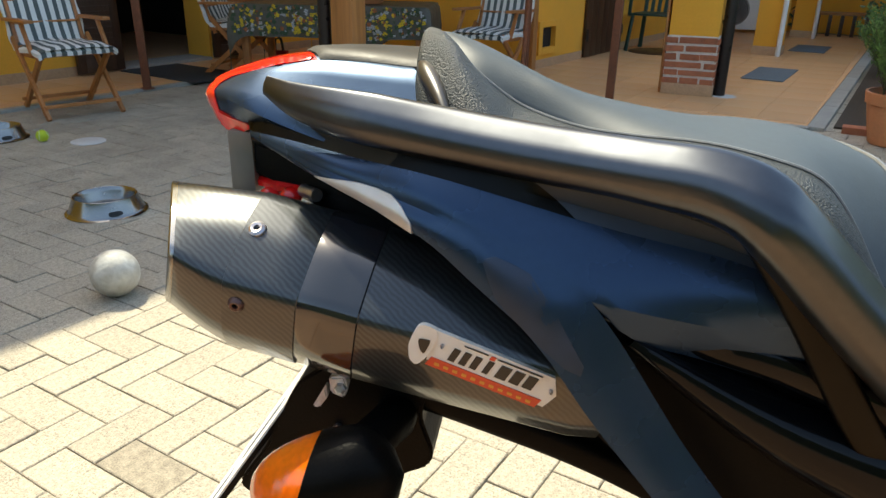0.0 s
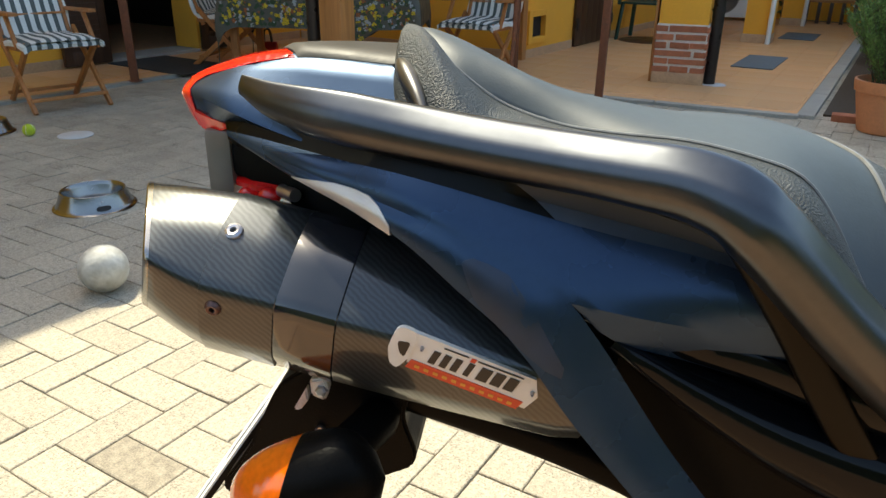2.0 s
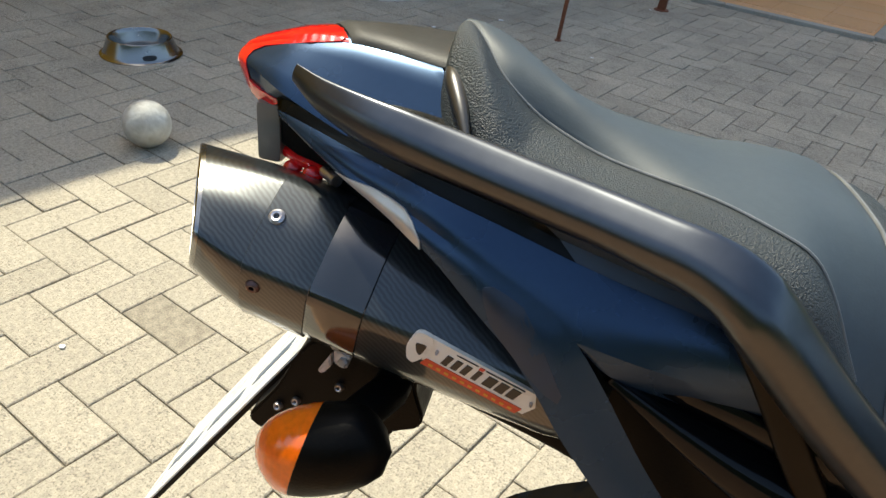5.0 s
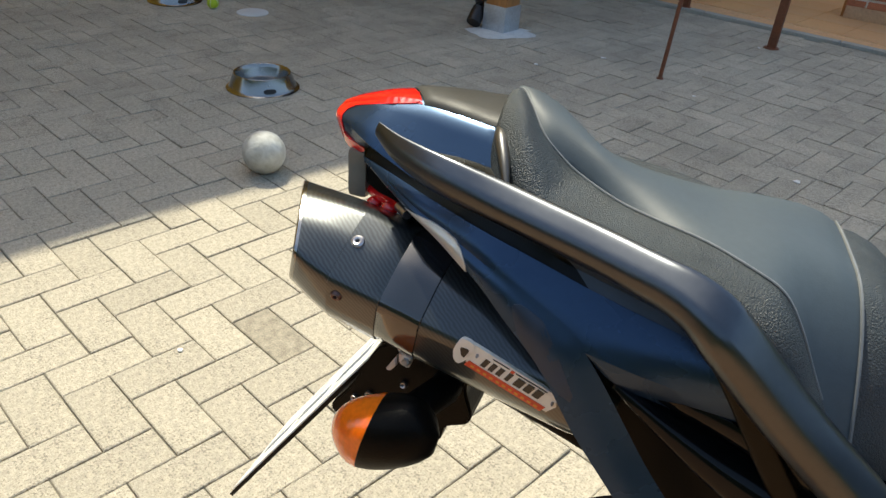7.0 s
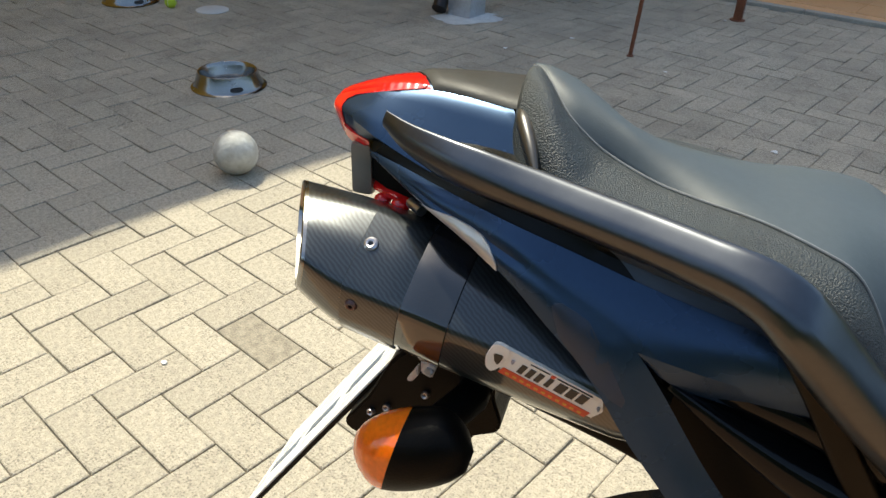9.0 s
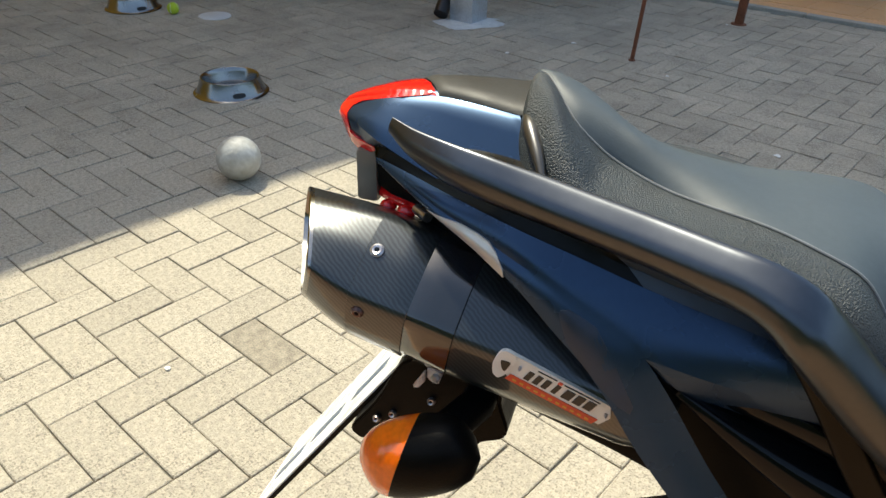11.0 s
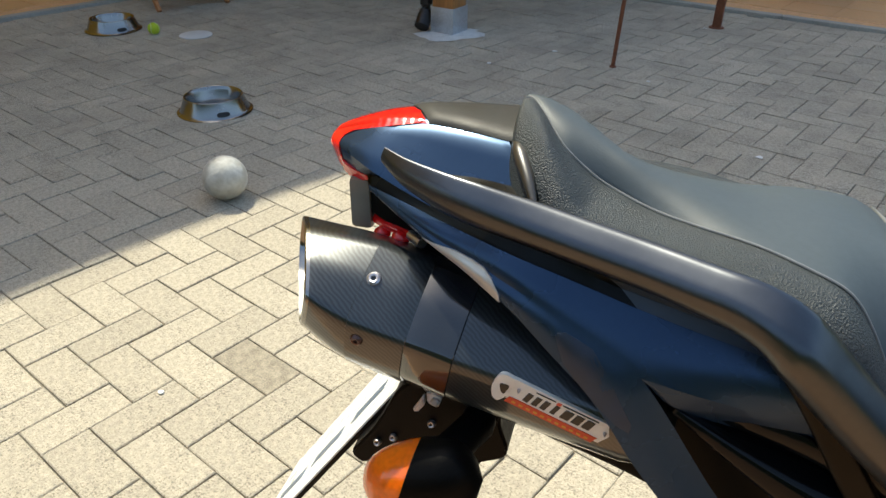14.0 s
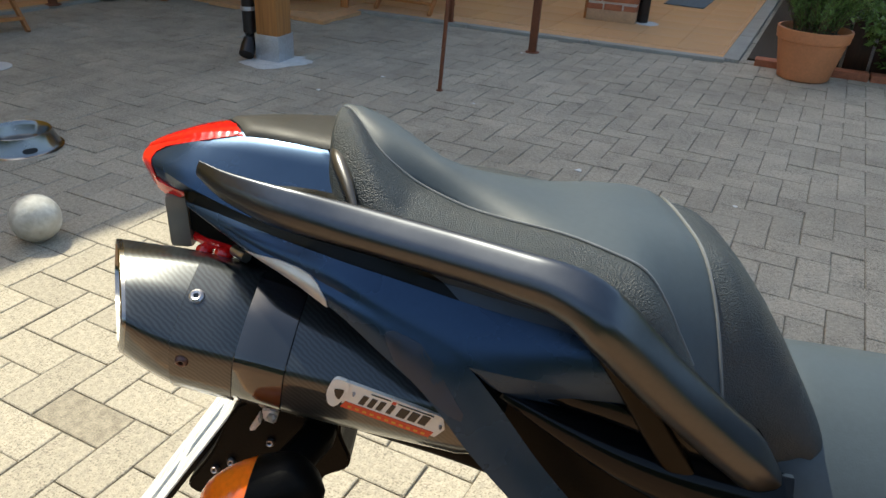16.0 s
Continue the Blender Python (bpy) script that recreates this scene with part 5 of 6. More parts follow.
# planting bed behind the pot: brick edging, dark boards, low shrubs
bm = bmesh.new()
box(bm, (0, 0, -0.012), (6.8, 0.9, 0.015), 0, Matrix.Translation((2.62, 5.22, 0)) @ Matrix.Rotation(radians(58.9), 4, 'Z') @ Matrix.Translation((0, -0.9, 0)))
structure("ground_bed", bm, SOIL, "dark soil of the planting bed beside the porch", "soil")
e0, ed = Vector((2.62, 5.12, 0)), Vector((0.80, -0.45, 0)).normalized()
edging = thing("brick_edging", e0, "row of old red bricks edging the planting bed", "edging")
for k in range(9):
    bm = bmesh.new()
    box(bm, (0.005, -0.055, -0.01), (0.235, 0.055, 0.045), 0.006, Matrix.Translation(e0 + ed * 0.24 * k) @ Matrix.Rotation(math.atan2(ed.y, ed.x) + rng.uniform(-0.04, 0.04), 4, 'Z'))
    part("brick", bm, BRICK, edging)
fence = thing("board_fence", (3.45, 5.0, 0), "low dark weathered board fence behind the pot", "fence")
for k in range(9):
    bm = bmesh.new()
    p = Vector((3.05, 5.10, 0)) + ed * 0.17 * k
    box(bm, (0, -0.012, 0.0), (0.15, 0.012, 0.36 + rng.uniform(-0.02, 0.02)), 0.004, Matrix.Translation(p) @ Matrix.Rotation(math.atan2(ed.y, ed.x), 4, 'Z'))
    part("board", bm, DARKWOOD, fence)


def bush(at, r, high, count, size, material, seed, label):
    """A bush: stems that spread from the root and many leaves along them."""
    rr = random.Random(seed)
    t = thing("shrub", at, label, "shrub")
    bs, bl = bmesh.new(), bmesh.new()
    tw = []
    for k in range(60):
        a, q = rr.uniform(0, 2 * math.pi), rr.random() ** 0.6
        p = Vector(at)
        e = p + Vector((r * q * math.cos(a), r * q * math.sin(a), high * rr.uniform(0.5, 1.05) * (1 - 0.35 * q)))
        mid = (p + e) / 2 + Vector((0, 0, high * 0.12))
        tube(bs, [p, mid, e], [0.007, 0.004, 0.0015], 5)
        tw.append((p, mid, e))

    def place(g):
        p, mid, e = g.choice(tw)
        f = g.random() ** 0.5
        return p.lerp(mid, f).lerp(mid.lerp(e, f), f) + Vector((g.uniform(-1, 1), g.uniform(-1, 1), g.uniform(-0.7, 1))) * size * 0.9
    leaves(bl, count, place, size, rr, 0.5)
    part("shrub_leaves", bl, material, t, "", False)["kind"] = "stuff"
    part("stem", bs, mat("woody_stem", (0.10, 0.075, 0.045), 0.8), t)["kind"] = "stuff"


bush((3.55, 5.75, 0.01), 0.34, 0.75, 2200, 0.055, SHRUB, 21, "leafy dark green shrub in the bed beside the porch")
bush((3.75, 6.45, 0.01), 0.48, 0.9, 2600, 0.06, SHRUB, 22, "leafy dark green shrub in the bed beside the porch")
bush((3.45, 4.75, 0.0), 0.42, 0.8, 2600, 0.06, HERB, 23, "leafy green shrub beside the potted herb")
bush((4.5, 7.6, 0.01), 0.55, 1.0, 2600, 0.07, SHRUB, 24, "leafy dark green shrub in the bed beside the porch")
hedge("hedge", (5.3, 8.6, 0), (9.5, 14.5, 0), 0.9, 1.9, 9000, 0.10, 25, "dark green hedge beyond the porch")
hedge("hedge", (5.9, 12.6, 0), (2.5, 15.0, 0), 0.8, 1.8, 5000, 0.10, 26, "dark green hedge beyond the passage")
# ---- porch furniture and fittings ----
def cushion_mesh(seat_y, back, wide, thick):
    """A folded chair cushion with wavy hem; stripes follow its length."""
    bm = bmesh.new()
    path = spline([(seat_y + 0.022, 0.437), (seat_y, 0.456), (0.0, 0.462), (-0.17, 0.455), (-0.225, 0.50), (-0.30, 0.72), back], 5)
    rings = []
    n = 15
    for i, p in enumerate(path):
        d = Vector(path[min(i + 1, len(path) - 1)]) - Vector(path[max(i - 1, 0)])
        d.normalize()
        nrm = Vector((-d.y, d.x))
        if nrm.y < 0 and i < 18:
            nrm = -nrm
        if i >= 18 and nrm.x < 0:
            nrm = -nrm
        ring = []
        for k in range(n + 1):
            x = -1 + 2 * k / n
            sag = (1 - x * x) * thick * 0.6 + 0.004 * math.sin(7 * x + i * 0.9)
            hem = 0.012 * math.sin(9 * x) if i < 3 else 0
            ring.append((x * wide / 2 + 0.005 * math.sin(i * 1.3), p[0] + nrm.x * sag + hem, p[1] + nrm.y * sag - (0.02 if abs(x) > 0.97 else 0)))
        rings.append(ring)
    t = bmesh.new()
    uv = t.loops.layers.uv.new("UVMap")
    top = [[t.verts.new(v) for v in r] for r in rings]
    bot = [[t.verts.new((v[0], v[1] - (0 if i < 18 else thick * 0.7), v[2] - (thick * 0.7 if i < 18 else 0))) for v in r] for i, r in enumerate(rings)]
    loops = []
    for i in range(len(rings) - 1):
        for k in range(n):
            loops.append(t.faces.new((top[i][k], top[i][k + 1], top[i + 1][k + 1], top[i + 1][k])))
            loops.append(t.faces.new((bot[i][k + 1], bot[i][k], bot[i + 1][k], bot[i + 1][k + 1])))
        loops.append(t.faces.new((bot[i][0], top[i][0], top[i + 1][0], bot[i + 1][0])))
        loops.append(t.faces.new((top[i][n], bot[i][n], bot[i + 1][n], top[i + 1][n])))
    for i in (0, len(rings) - 1):
        for k in range(n):
            loops.append(t.faces.new((bot[i][k], bot[i][k + 1], top[i][k + 1], top[i][k])))
    bmesh.ops.recalc_face_normals(t, faces=t.faces)
    for f in t.faces:
        for lp in f.loops:
            lp[uv].uv = (lp.vert.co.x + wide / 2 + 0.01, lp.vert.co.y + lp.vert.co.z)
    bm.free()
    return t


def deck_chair(at, facing, label):
    """A folding teak armchair with crossed legs and a striped cushion. Local y is the way it faces."""
    ang = math.atan2(facing[1], facing[0]) - math.pi / 2
    m = Matrix.Translation(at) @ Matrix.Rotation(ang, 4, 'Z')
    t = thing("folding_chair", at, label, "chair", "folding garden chairs")

    def piece(name, *bars, parent=None):
        bm = bmesh.new()
        for a, b, w, h in bars:
            bar(bm, a, b, w, h, 0.005)
        return part(name, bm, WOOD, parent or t, m=m)
    for x in (-0.245, 0.245):
        s = math.copysign(1, x)
        piece("leg", ((x, 0.26, 0.0), (x, -0.20, 0.50), 0.024, 0.042))
        piece("leg", ((x - 0.028 * s, -0.30, 0.0), (x - 0.028 * s, 0.22, 0.42), 0.024, 0.042))
        piece("back_post", ((x - 0.028 * s, -0.17, 0.36), (x - 0.028 * s, -0.44, 1.08), 0.024, 0.036))
        arm = piece("armrest", ((x, -0.29, 0.615), (x, 0.19, 0.625), 0.055, 0.022))
        piece("arm_strut", ((x, 0.15, 0.41), (x, 0.03, 0.615), 0.022, 0.036), parent=arm)
        piece("seat_rail", ((x - 0.02 * s, -0.22, 0.405), (x - 0.02 * s, 0.27, 0.415), 0.022, 0.042))
    for y, z in ((0.215, 0.085), (-0.215, 0.085)):
        piece("stretcher", ((-0.25, y, z), (0.25, y, z), 0.036, 0.022))
    for k in range(7):
        y = -0.18 + 0.07 * k
        piece("seat_slat", ((-0.235, y, 0.43), (0.235, y, 0.43), 0.014, 0.052))
    for k in range(5):
        f = 0.12 + 0.2 * k
        piece("back_slat", ((-0.225, -0.17 - 0.27 * f, 0.36 + 0.72 * f), (0.225, -0.17 - 0.27 * f, 0.36 + 0.72 * f), 0.045, 0.014))
    cu = thing("chair_cushion", m @ Vector((0, 0, 0.45)), "grey and white striped cushion on a folding garden chair", "cushion", "striped chair cushions")
    part("cushion_cover", cushion_mesh(0.265, (-0.40, 1.02), 0.50, 0.035), STRIPE, cu, m=m)
    return t


deck_chair((-2.65, 5.35, PORCH_Z - 0.02), (0.72, -0.69), "teak folding armchair with striped cushion at the porch edge")
deck_chair((0.33, 6.62, PORCH_Z), (-0.48, -0.87), "teak folding armchair with striped cushion near the passage wall")
deck_chair((-1.90, 7.18, PORCH_Z), (0.98, -0.2), "teak folding armchair with striped cushion at the table")

# garden table with flowered oilcloth
MT = Matrix.Translation((-0.98, 6.92, 0)) @ Matrix.Rotation(radians(-4), 4, 'Z')
table = thing("garden_table", (-0.98, 6.92, 0), "dark wooden garden table under a flowered cloth", "table")
bm = bmesh.new()
box(bm, (-0.80, -0.40, 0.62), (0.80, 0.40, 0.655), 0.004, MT)
part("tabletop", bm, WOOD, table)
for x in (-0.74, 0.74):
    for y in (-0.34, 0.34):
        bm = bmesh.new()
        box(bm, (x - 0.03, y - 0.03, 0), (x + 0.03, y + 0.03, 0.62), 0.004, MT)
        part("leg", bm, WOOD, table)
for y in (-0.30, 0.30):
    bm = bmesh.new()
    box(bm, (-0.72, y - 0.012, 0.54), (0.72, y + 0.012, 0.62), 0.003, MT)
    part("apron", bm, WOOD, table)
CLOTH = mat("grey_brown_oilcloth", (0.085, 0.08, 0.06), 0.5, var=0.2, scale=12, fine=80)
cloth_thing = thing("tablecloth", MT @ Vector((0, 0, 0.66)), "dark oilcloth with yellow flowers draped over the table", "tablecloth")
bm = bmesh.new()
rows = []
for j in range(29):
    row = []
    for i in range(57):
        x, y = -1.04 + 2.08 * i / 56, -0.64 + 1.28 * j / 28
        ox, oy = max(0, abs(x) - 0.81), max(0, abs(y) - 0.42)
        fold = 0.022 * math.sin(x * 19 + y * 3) * min(1, oy * 8) + 0.018 * math.sin(y * 23) * min(1, ox * 8)
        hang = 1.15 + 0.75 * max(0, math.sin(x * 5.2 + 0.4)) ** 2
        z = 0.662 - (ox + oy * hang) * 1.0
        if ox and oy:
            z -= 0.06
        px_, py_ = min(max(x, -0.81), 0.81) + math.copysign(min(ox, 0.03) + abs(fold) * 0.8, x) * (ox > 0), min(max(y, -0.42), 0.42) + math.copysign(min(oy, 0.03) + fold, y) * (oy > 0)
        row.append(MT @ Vector((px_, py_, z)))
    rows.append(row)
loft(bm, rows, closed=False)
drape = part("drape", bm, CLOTH, cloth_thing)
PETAL = {n: mat(n + "_petal", c, 0.7, var=0.3, scale=60) for n, c in (("yellow", (0.62, 0.42, 0.02)), ("orange", (0.33, 0.10, 0.03)), ("white", (0.36, 0.37, 0.38)), ("leaf", (0.035, 0.07, 0.03)))}
rng = random.Random(8)
flowers = {n: bmesh.new() for n in PETAL}
for k in range(900):
    x = rng.uniform(-0.80, 0.80)
    z = rng.uniform(0.20, 0.655)
    hang = 1.15 + 0.75 * max(0, math.sin(x * 5.2 + 0.4)) ** 2
    if z < 0.662 - 0.22 * hang + 0.02:
        continue
    y = -0.42 - (0.662 - z) / hang
    fold = 0.022 * math.sin(x * 19 + y * 3) * min(1, (0.662 - z) / hang * 8)
    kind = rng.choice(["yellow", "yellow", "yellow", "orange", "white", "white", "leaf", "leaf", "leaf", "leaf"])
    c = Vector((x, -0.456 - fold, z))
    r = rng.uniform(0.008, 0.020)
    b = flowers[kind]
    for a in range(4):
        t = 2 * math.pi * a / 4 + x * 7
        p = c + Vector((math.cos(t) * r * 0.6, 0, math.sin(t) * r * 0.6))
        vs = [b.verts.new(MT @ (p + Vector((math.cos(u) * r * 0.55, -0.003, math.sin(u) * r * rng.uniform(0.3, 0.6))))) for u in np.linspace(0, 2 * math.pi, 7)[:-1]]
        b.faces.new(vs)
for n, b in flowers.items():
    part("printed_" + n, b, PETAL[n], cloth_thing, "", False)["kind"] = "stuff"

# things on and under the table
pl = thing("table_plant", MT @ Vector((0.28, -0.12, 0.667)), "brown clay bowl with green seedlings on the table", "potted plant")
bm = bmesh.new()
lathe(bm, [(0, 0), (0.11, 0), (0.17, 0.07), (0.185, 0.10), (0.175, 0.10), (0.16, 0.08), (0, 0.075)], at=MT @ Vector((0.28, -0.12, 0.667)), sides=32)
part("bowl", bm, TERRA, pl)
bm = bmesh.new()
c0 = MT @ Vector((0.30, -0.10, 0.74))
leaves(bm, 700, lambda r: c0 + Vector((r.gauss(0, 0.08), r.gauss(0, 0.08), r.uniform(0, 0.14))), 0.06, rng, 0.2)
part("seedling_leaves", bm, HERB, pl, "", False)["kind"] = "stuff"
bag = thing("tote_bag", (-1.68, 7.55, PORCH_Z), "red cloth bag with dark handles on the porch floor", "bag")
bm = bmesh.new()
rings = []
for z, w, d in ((0, 0.085, 0.06), (0.02, 0.09, 0.065), (0.08, 0.088, 0.06), (0.13, 0.085, 0.04), (0.15, 0.085, 0.025)):
    rings.append([(-1.68 + a * w, 7.55 + b * d, PORCH_Z + z) for a, b in rounded([(-1, -1), (1, -1), (1, 1), (-1, 1)], 0.2, 2)])
loft(bm, rings)
part("bag_body", bm, mat("red_cloth", (0.35, 0.02, 0.02), 0.85, var=0.2, scale=20), bag)
for y in (7.53, 7.57):
    bm = bmesh.new()
    tube(bm, spline([(-1.72, y, PORCH_Z + 0.14), (-1.71, y, PORCH_Z + 0.25), (-1.66, y, PORCH_Z + 0.26), (-1.64, y, PORCH_Z + 0.14)], 4), 0.008, 6)
    part("handle", bm, RUBBER, bag)
bm = bmesh.new()
box(bm, (0, 0, 0), (1.05, 0.62, 0.012), 0.003, HOUSE @ Matrix.Translation((LW + 0.05, 4.20, PORCH_Z)) @ Matrix.Rotation(0, 4, 'Z'))
tagged(link("doormat", bm, mat("black_rubber_mat", (0.03, 0.033, 0.035), 0.85, var=0.3, scale=30, bump=0.6)), "black rubber doormat before the open door", "doormat")

# open shutters of the west door
def shutter(hinge, away, wide, label):
    """A louvred wooden shutter leaf, hinged at a place and pointing along away (house axes)."""
    t = thing("door_shutter", H(*hinge, PORCH_Z), label, "shutter")
    d = Vector((*away, 0)).normalized()
    m = HOUSE @ Matrix.Translation((*hinge, PORCH_Z + 0.02)) @ Matrix.Rotation(math.atan2(d.y, d.x), 4, 'Z')
    for lo, hi in (((0, -0.02, 0), (0.08, 0.02, 2.05)), ((wide - 0.08, -0.02, 0), (wide, 0.02, 2.05))):
        bm = bmesh.new()
        box(bm, lo, hi, 0.004, m)
        part("stile", bm, DARKWOOD, t)
    for z0, z1 in ((0.0, 0.12), (0.98, 1.08), (1.95, 2.05)):
        bm = bmesh.new()
        box(bm, (0.08, -0.018, z0), (wide - 0.08, 0.018, z1), 0.003, m)
        part("rail", bm, DARKWOOD, t)
    bm = bmesh.new()
    box(bm, (0.07, 0.006, 0.05), (wide - 0.07, 0.016, 2.0), 0, m)
    part("back_panel", bm, DARKWOOD, t, smooth=False)
    for k in range(40):
        z = 0.14 + 0.046 * k
        if 0.95 < z < 1.08 or z > 1.93:
            continue
        bm = bmesh.new()
        box(bm, (-wide / 2 + 0.08, -0.022, -0.003), (wide / 2 - 0.08, 0.022, 0.003), 0, m @ Matrix.Translation((wide / 2, 0, z)) @ Matrix.Rotation(radians(35), 4, 'X'))
        part("slat", bm, DARKWOOD, t, smooth=False)
    bm = bmesh.new()
    lathe(bm, [(0, 0.03), (0.012, 0.028), (0.016, 0.02), (0.016, 0)], sides=14, m=m @ Matrix.Translation((wide - 0.04, -0.02, 0.06)) @ Matrix.Rotation(radians(90), 4, 'X'))
    part("stop_knob", bm, STEEL, t)


shutter((LW + 0.035, 4.255), (0.06, -1.0), 0.46, "dark brown louvred shutter folded back beside the door")
shutter((LW + 0.035, 5.29), (0.06, 1.0), 0.46, "dark brown louvred shutter folded back on the wall")

# brown leaf of the passage door with strap hinges
door = thing("door_1", H(RW + 0.02, 8.0, PORCH_Z), "dark brown boarded door in the yellow passage wall", "door", kind="structure")
for k in range(7):
    bm = bmesh.new()
    box(bm, (RW + 0.003, 7.93 + 0.15 * k, 0.03), (RW + 0.036, 7.93 + 0.15 * k + 0.147, 2.1), 0.004, HOUSE)
    part("plank", bm, DARKWOOD, door)
for v in (7.95, 8.93):
    for z in (0.22, 1.7):
        bm = bmesh.new()
        box(bm, (RW + 0.036, v - 0.03, z), (RW + 0.05, v + 0.05, z + 0.09), 0.004, HOUSE)
        tube(bm, [H(RW + 0.05, v, z - 0.02), H(RW + 0.05, v, z + 0.11)], 0.010, 10)
        part("hinge", bm, PIPE, door)

# framed niche in the passage wall
bm = bmesh.new()
for lo, hi in (((6.86, 0.15), (6.94, 0.47)), ((7.22, 0.15), (7.25, 0.47)), ((6.94, 0.15), (7.22, 0.21)), ((6.94, 0.41), (7.22, 0.47))):
    box(bm, (RW, lo[0], lo[1]), (RW + 0.022, hi[0], hi[1]), 0.004, HOUSE)
structure("wall_niche", bm, PLASTER, "raised yellow plaster frame around a small wall niche", "niche")
bm = bmesh.new()
box(bm, (RW - 0.30, 6.92, 0.18), (RW - 0.035, 7.24, 0.46), 0, HOUSE)
structure("niche_back", bm, DARK, "dark back of the wall niche", "niche")

# timber jamb at the corner
bm = bmesh.new()
box(bm, (RW - 0.05, BW - 0.035, 0.02), (RW + 0.03, BW + 0.05, 2.7), 0.005, HOUSE)
structure("trim", bm, TIMBER, "varnished timber corner post of the porch wall", "trim")


def pillar(at, turn, half, label, pipe_at=None):
    m = Matrix.Translation(at) @ Matrix.Rotation(turn, 4, 'Z')
    t = thing("pillar", at, label, "pillar", "passage pillars", "structure")
    bm = bmesh.new()
    box(bm, (-half, -half, 0.10), (half, half, 2.76), 0.006, m)
    part("plaster_shaft", bm, PLASTER, t)
    bm = bmesh.new()
    box(bm, (-half - 0.012, -half - 0.012, 0), (half + 0.012, half + 0.012, 0.10), 0.003, m)
    part("skirting", bm, SKIRT, t)
    return t, m


pillar((3.74, 9.25, PORCH_Z), radians(-30), 0.15, "yellow plastered pillar with tiled foot in the passage")
pillar((5.10, 11.40, PORCH_Z), radians(-30), 0.15, "yellow plastered pillar with tiled foot in the passage")
for x, y in ((3.76, 9.00), (5.13, 11.14)):
    wp = thing("white_pipe", (x, y, PORCH_Z), "white painted pipe in front of a yellow pillar", "pipe", "white pipes")
    bm = bmesh.new()
    tube(bm, [(x, y, PORCH_Z), (x, y, 2.75)], 0.028, 12)
    part("pipe", bm, WHITE, wp)
    bm = bmesh.new()
    lathe(bm, [(0.034, 0), (0.036, 0.02), (0.034, 0.04)], at=(x, y, 0.9), sides=14)
    part("pipe_clip", bm, ZINC, wp)
# dark downpipe beside the brick pillar
dp = thing("downpipe", (2.20, 6.33, PORCH_Z), "dark brown metal downpipe beside the brick pillar", "downpipe")
bm = bmesh.new()
tube(bm, [(2.205, 6.335, PORCH_Z), (2.205, 6.335, 2.75)], 0.047, 18)
part("pipe", bm, PIPE, dp)
bm = bmesh.new()
lathe(bm, [(0.051, -0.015), (0.053, 0), (0.051, 0.015)], at=(2.205, 6.335, 0.60), sides=18)
bar(bm, (2.205, 6.335, 0.60), (2.10, 6.40, 0.60), 0.012, 0.012, 0.001)
part("pipe_clip", bm, PIPE, dp)
bm = bmesh.new()
lathe(bm, [(0.0, 0.004), (0.10, 0.003), (0.13, 0)], at=(2.23, 6.29, PORCH_Z), sides=18)
tagged(link("mortar_patch", bm, CEMENT), "thin pale mortar patch at the foot of the downpipe", "mortar")

# doormats in the passage
for c, a, w, d in (((3.11, 7.55), 28.5, 0.37, 0.92), ((4.50, 9.80), 28.5, 0.40, 0.80)):
    bm = bmesh.new()
    box(bm, (-w / 2, -d / 2, 0), (w / 2, d / 2, 0.010), 0.003, Matrix.Translation((*c, PORCH_Z + 0.004)) @ Matrix.Rotation(radians(a - 60), 4, 'Z'))
    tagged(link("doormat", bm, MAT), "slate blue ribbed doormat on the tiled passage floor", "doormat", "passage doormats")

# air conditioner's outdoor unit
ac = thing("air_conditioner", (4.35, 12.0, PORCH_Z), "white outdoor air conditioner unit with round dark grille", "air conditioner")
MA = Matrix.Translation((4.38, 12.05, PORCH_Z)) @ Matrix.Rotation(radians(-20), 4, 'Z')
bm = bmesh.new()
box(bm, (-0.40, -0.15, 0.05), (0.40, 0.15, 0.60), 0.015, MA)
part("casing", bm, WHITE, ac)
for x in (-0.3, 0.3):
    bm = bmesh.new()
    box(bm, (x - 0.03, -0.16, 0.0), (x + 0.03, 0.16, 0.05), 0.004, MA)
    part("foot", bm, RUBBER, ac)
bm = bmesh.new()
lathe(bm, [(0, 0.004), (0.215, 0.004), (0.225, 0.0)], sides=40, m=MA @ Matrix.Translation((-0.10, -0.152, 0.325)) @ Matrix.Rotation(radians(90), 4, 'X'))
grille = part("fan_opening", bm, DARK, ac)
for k in range(7):
    bm = bmesh.new()
    r = 0.03 + 0.03 * k
    tube(bm, [MA @ Vector((-0.10 + r * math.cos(a), -0.162, 0.325 + r * math.sin(a))) for a in np.linspace(0, 2 * math.pi, 33)], 0.003, 5, False)
    part("grille_ring", bm, WHITE, grille)

# green plastic chair
MG = Matrix.Translation((2.42, 9.40, PORCH_Z)) @ Matrix.Rotation(radians(150), 4, 'Z')
gc = thing("plastic_chair", (2.42, 9.40, PORCH_Z), "dark green moulded plastic garden chair against the wall", "chair")
for x, y in ((-0.24, 0.22), (0.24, 0.22), (-0.22, -0.24), (0.22, -0.24)):
    bm = bmesh.new()
    bar(bm, (x * 1.08, y * 1.1, 0), (x * 0.92, y * 0.92, 0.42), 0.045, 0.03, 0.006)
    part("leg", bm, GREENPL, gc, m=MG)
bm = bmesh.new()
box(bm, (-0.24, -0.22, 0.41), (0.24, 0.24, 0.435), 0.010)
part("seat", bm, GREENPL, gc, m=MG)
bm = bmesh.new()
for k in range(6):
    bar(bm, (-0.20 + 0.08 * k, -0.22, 0.43), (-0.21 + 0.084 * k, -0.33, 0.86), 0.045, 0.014, 0.004)
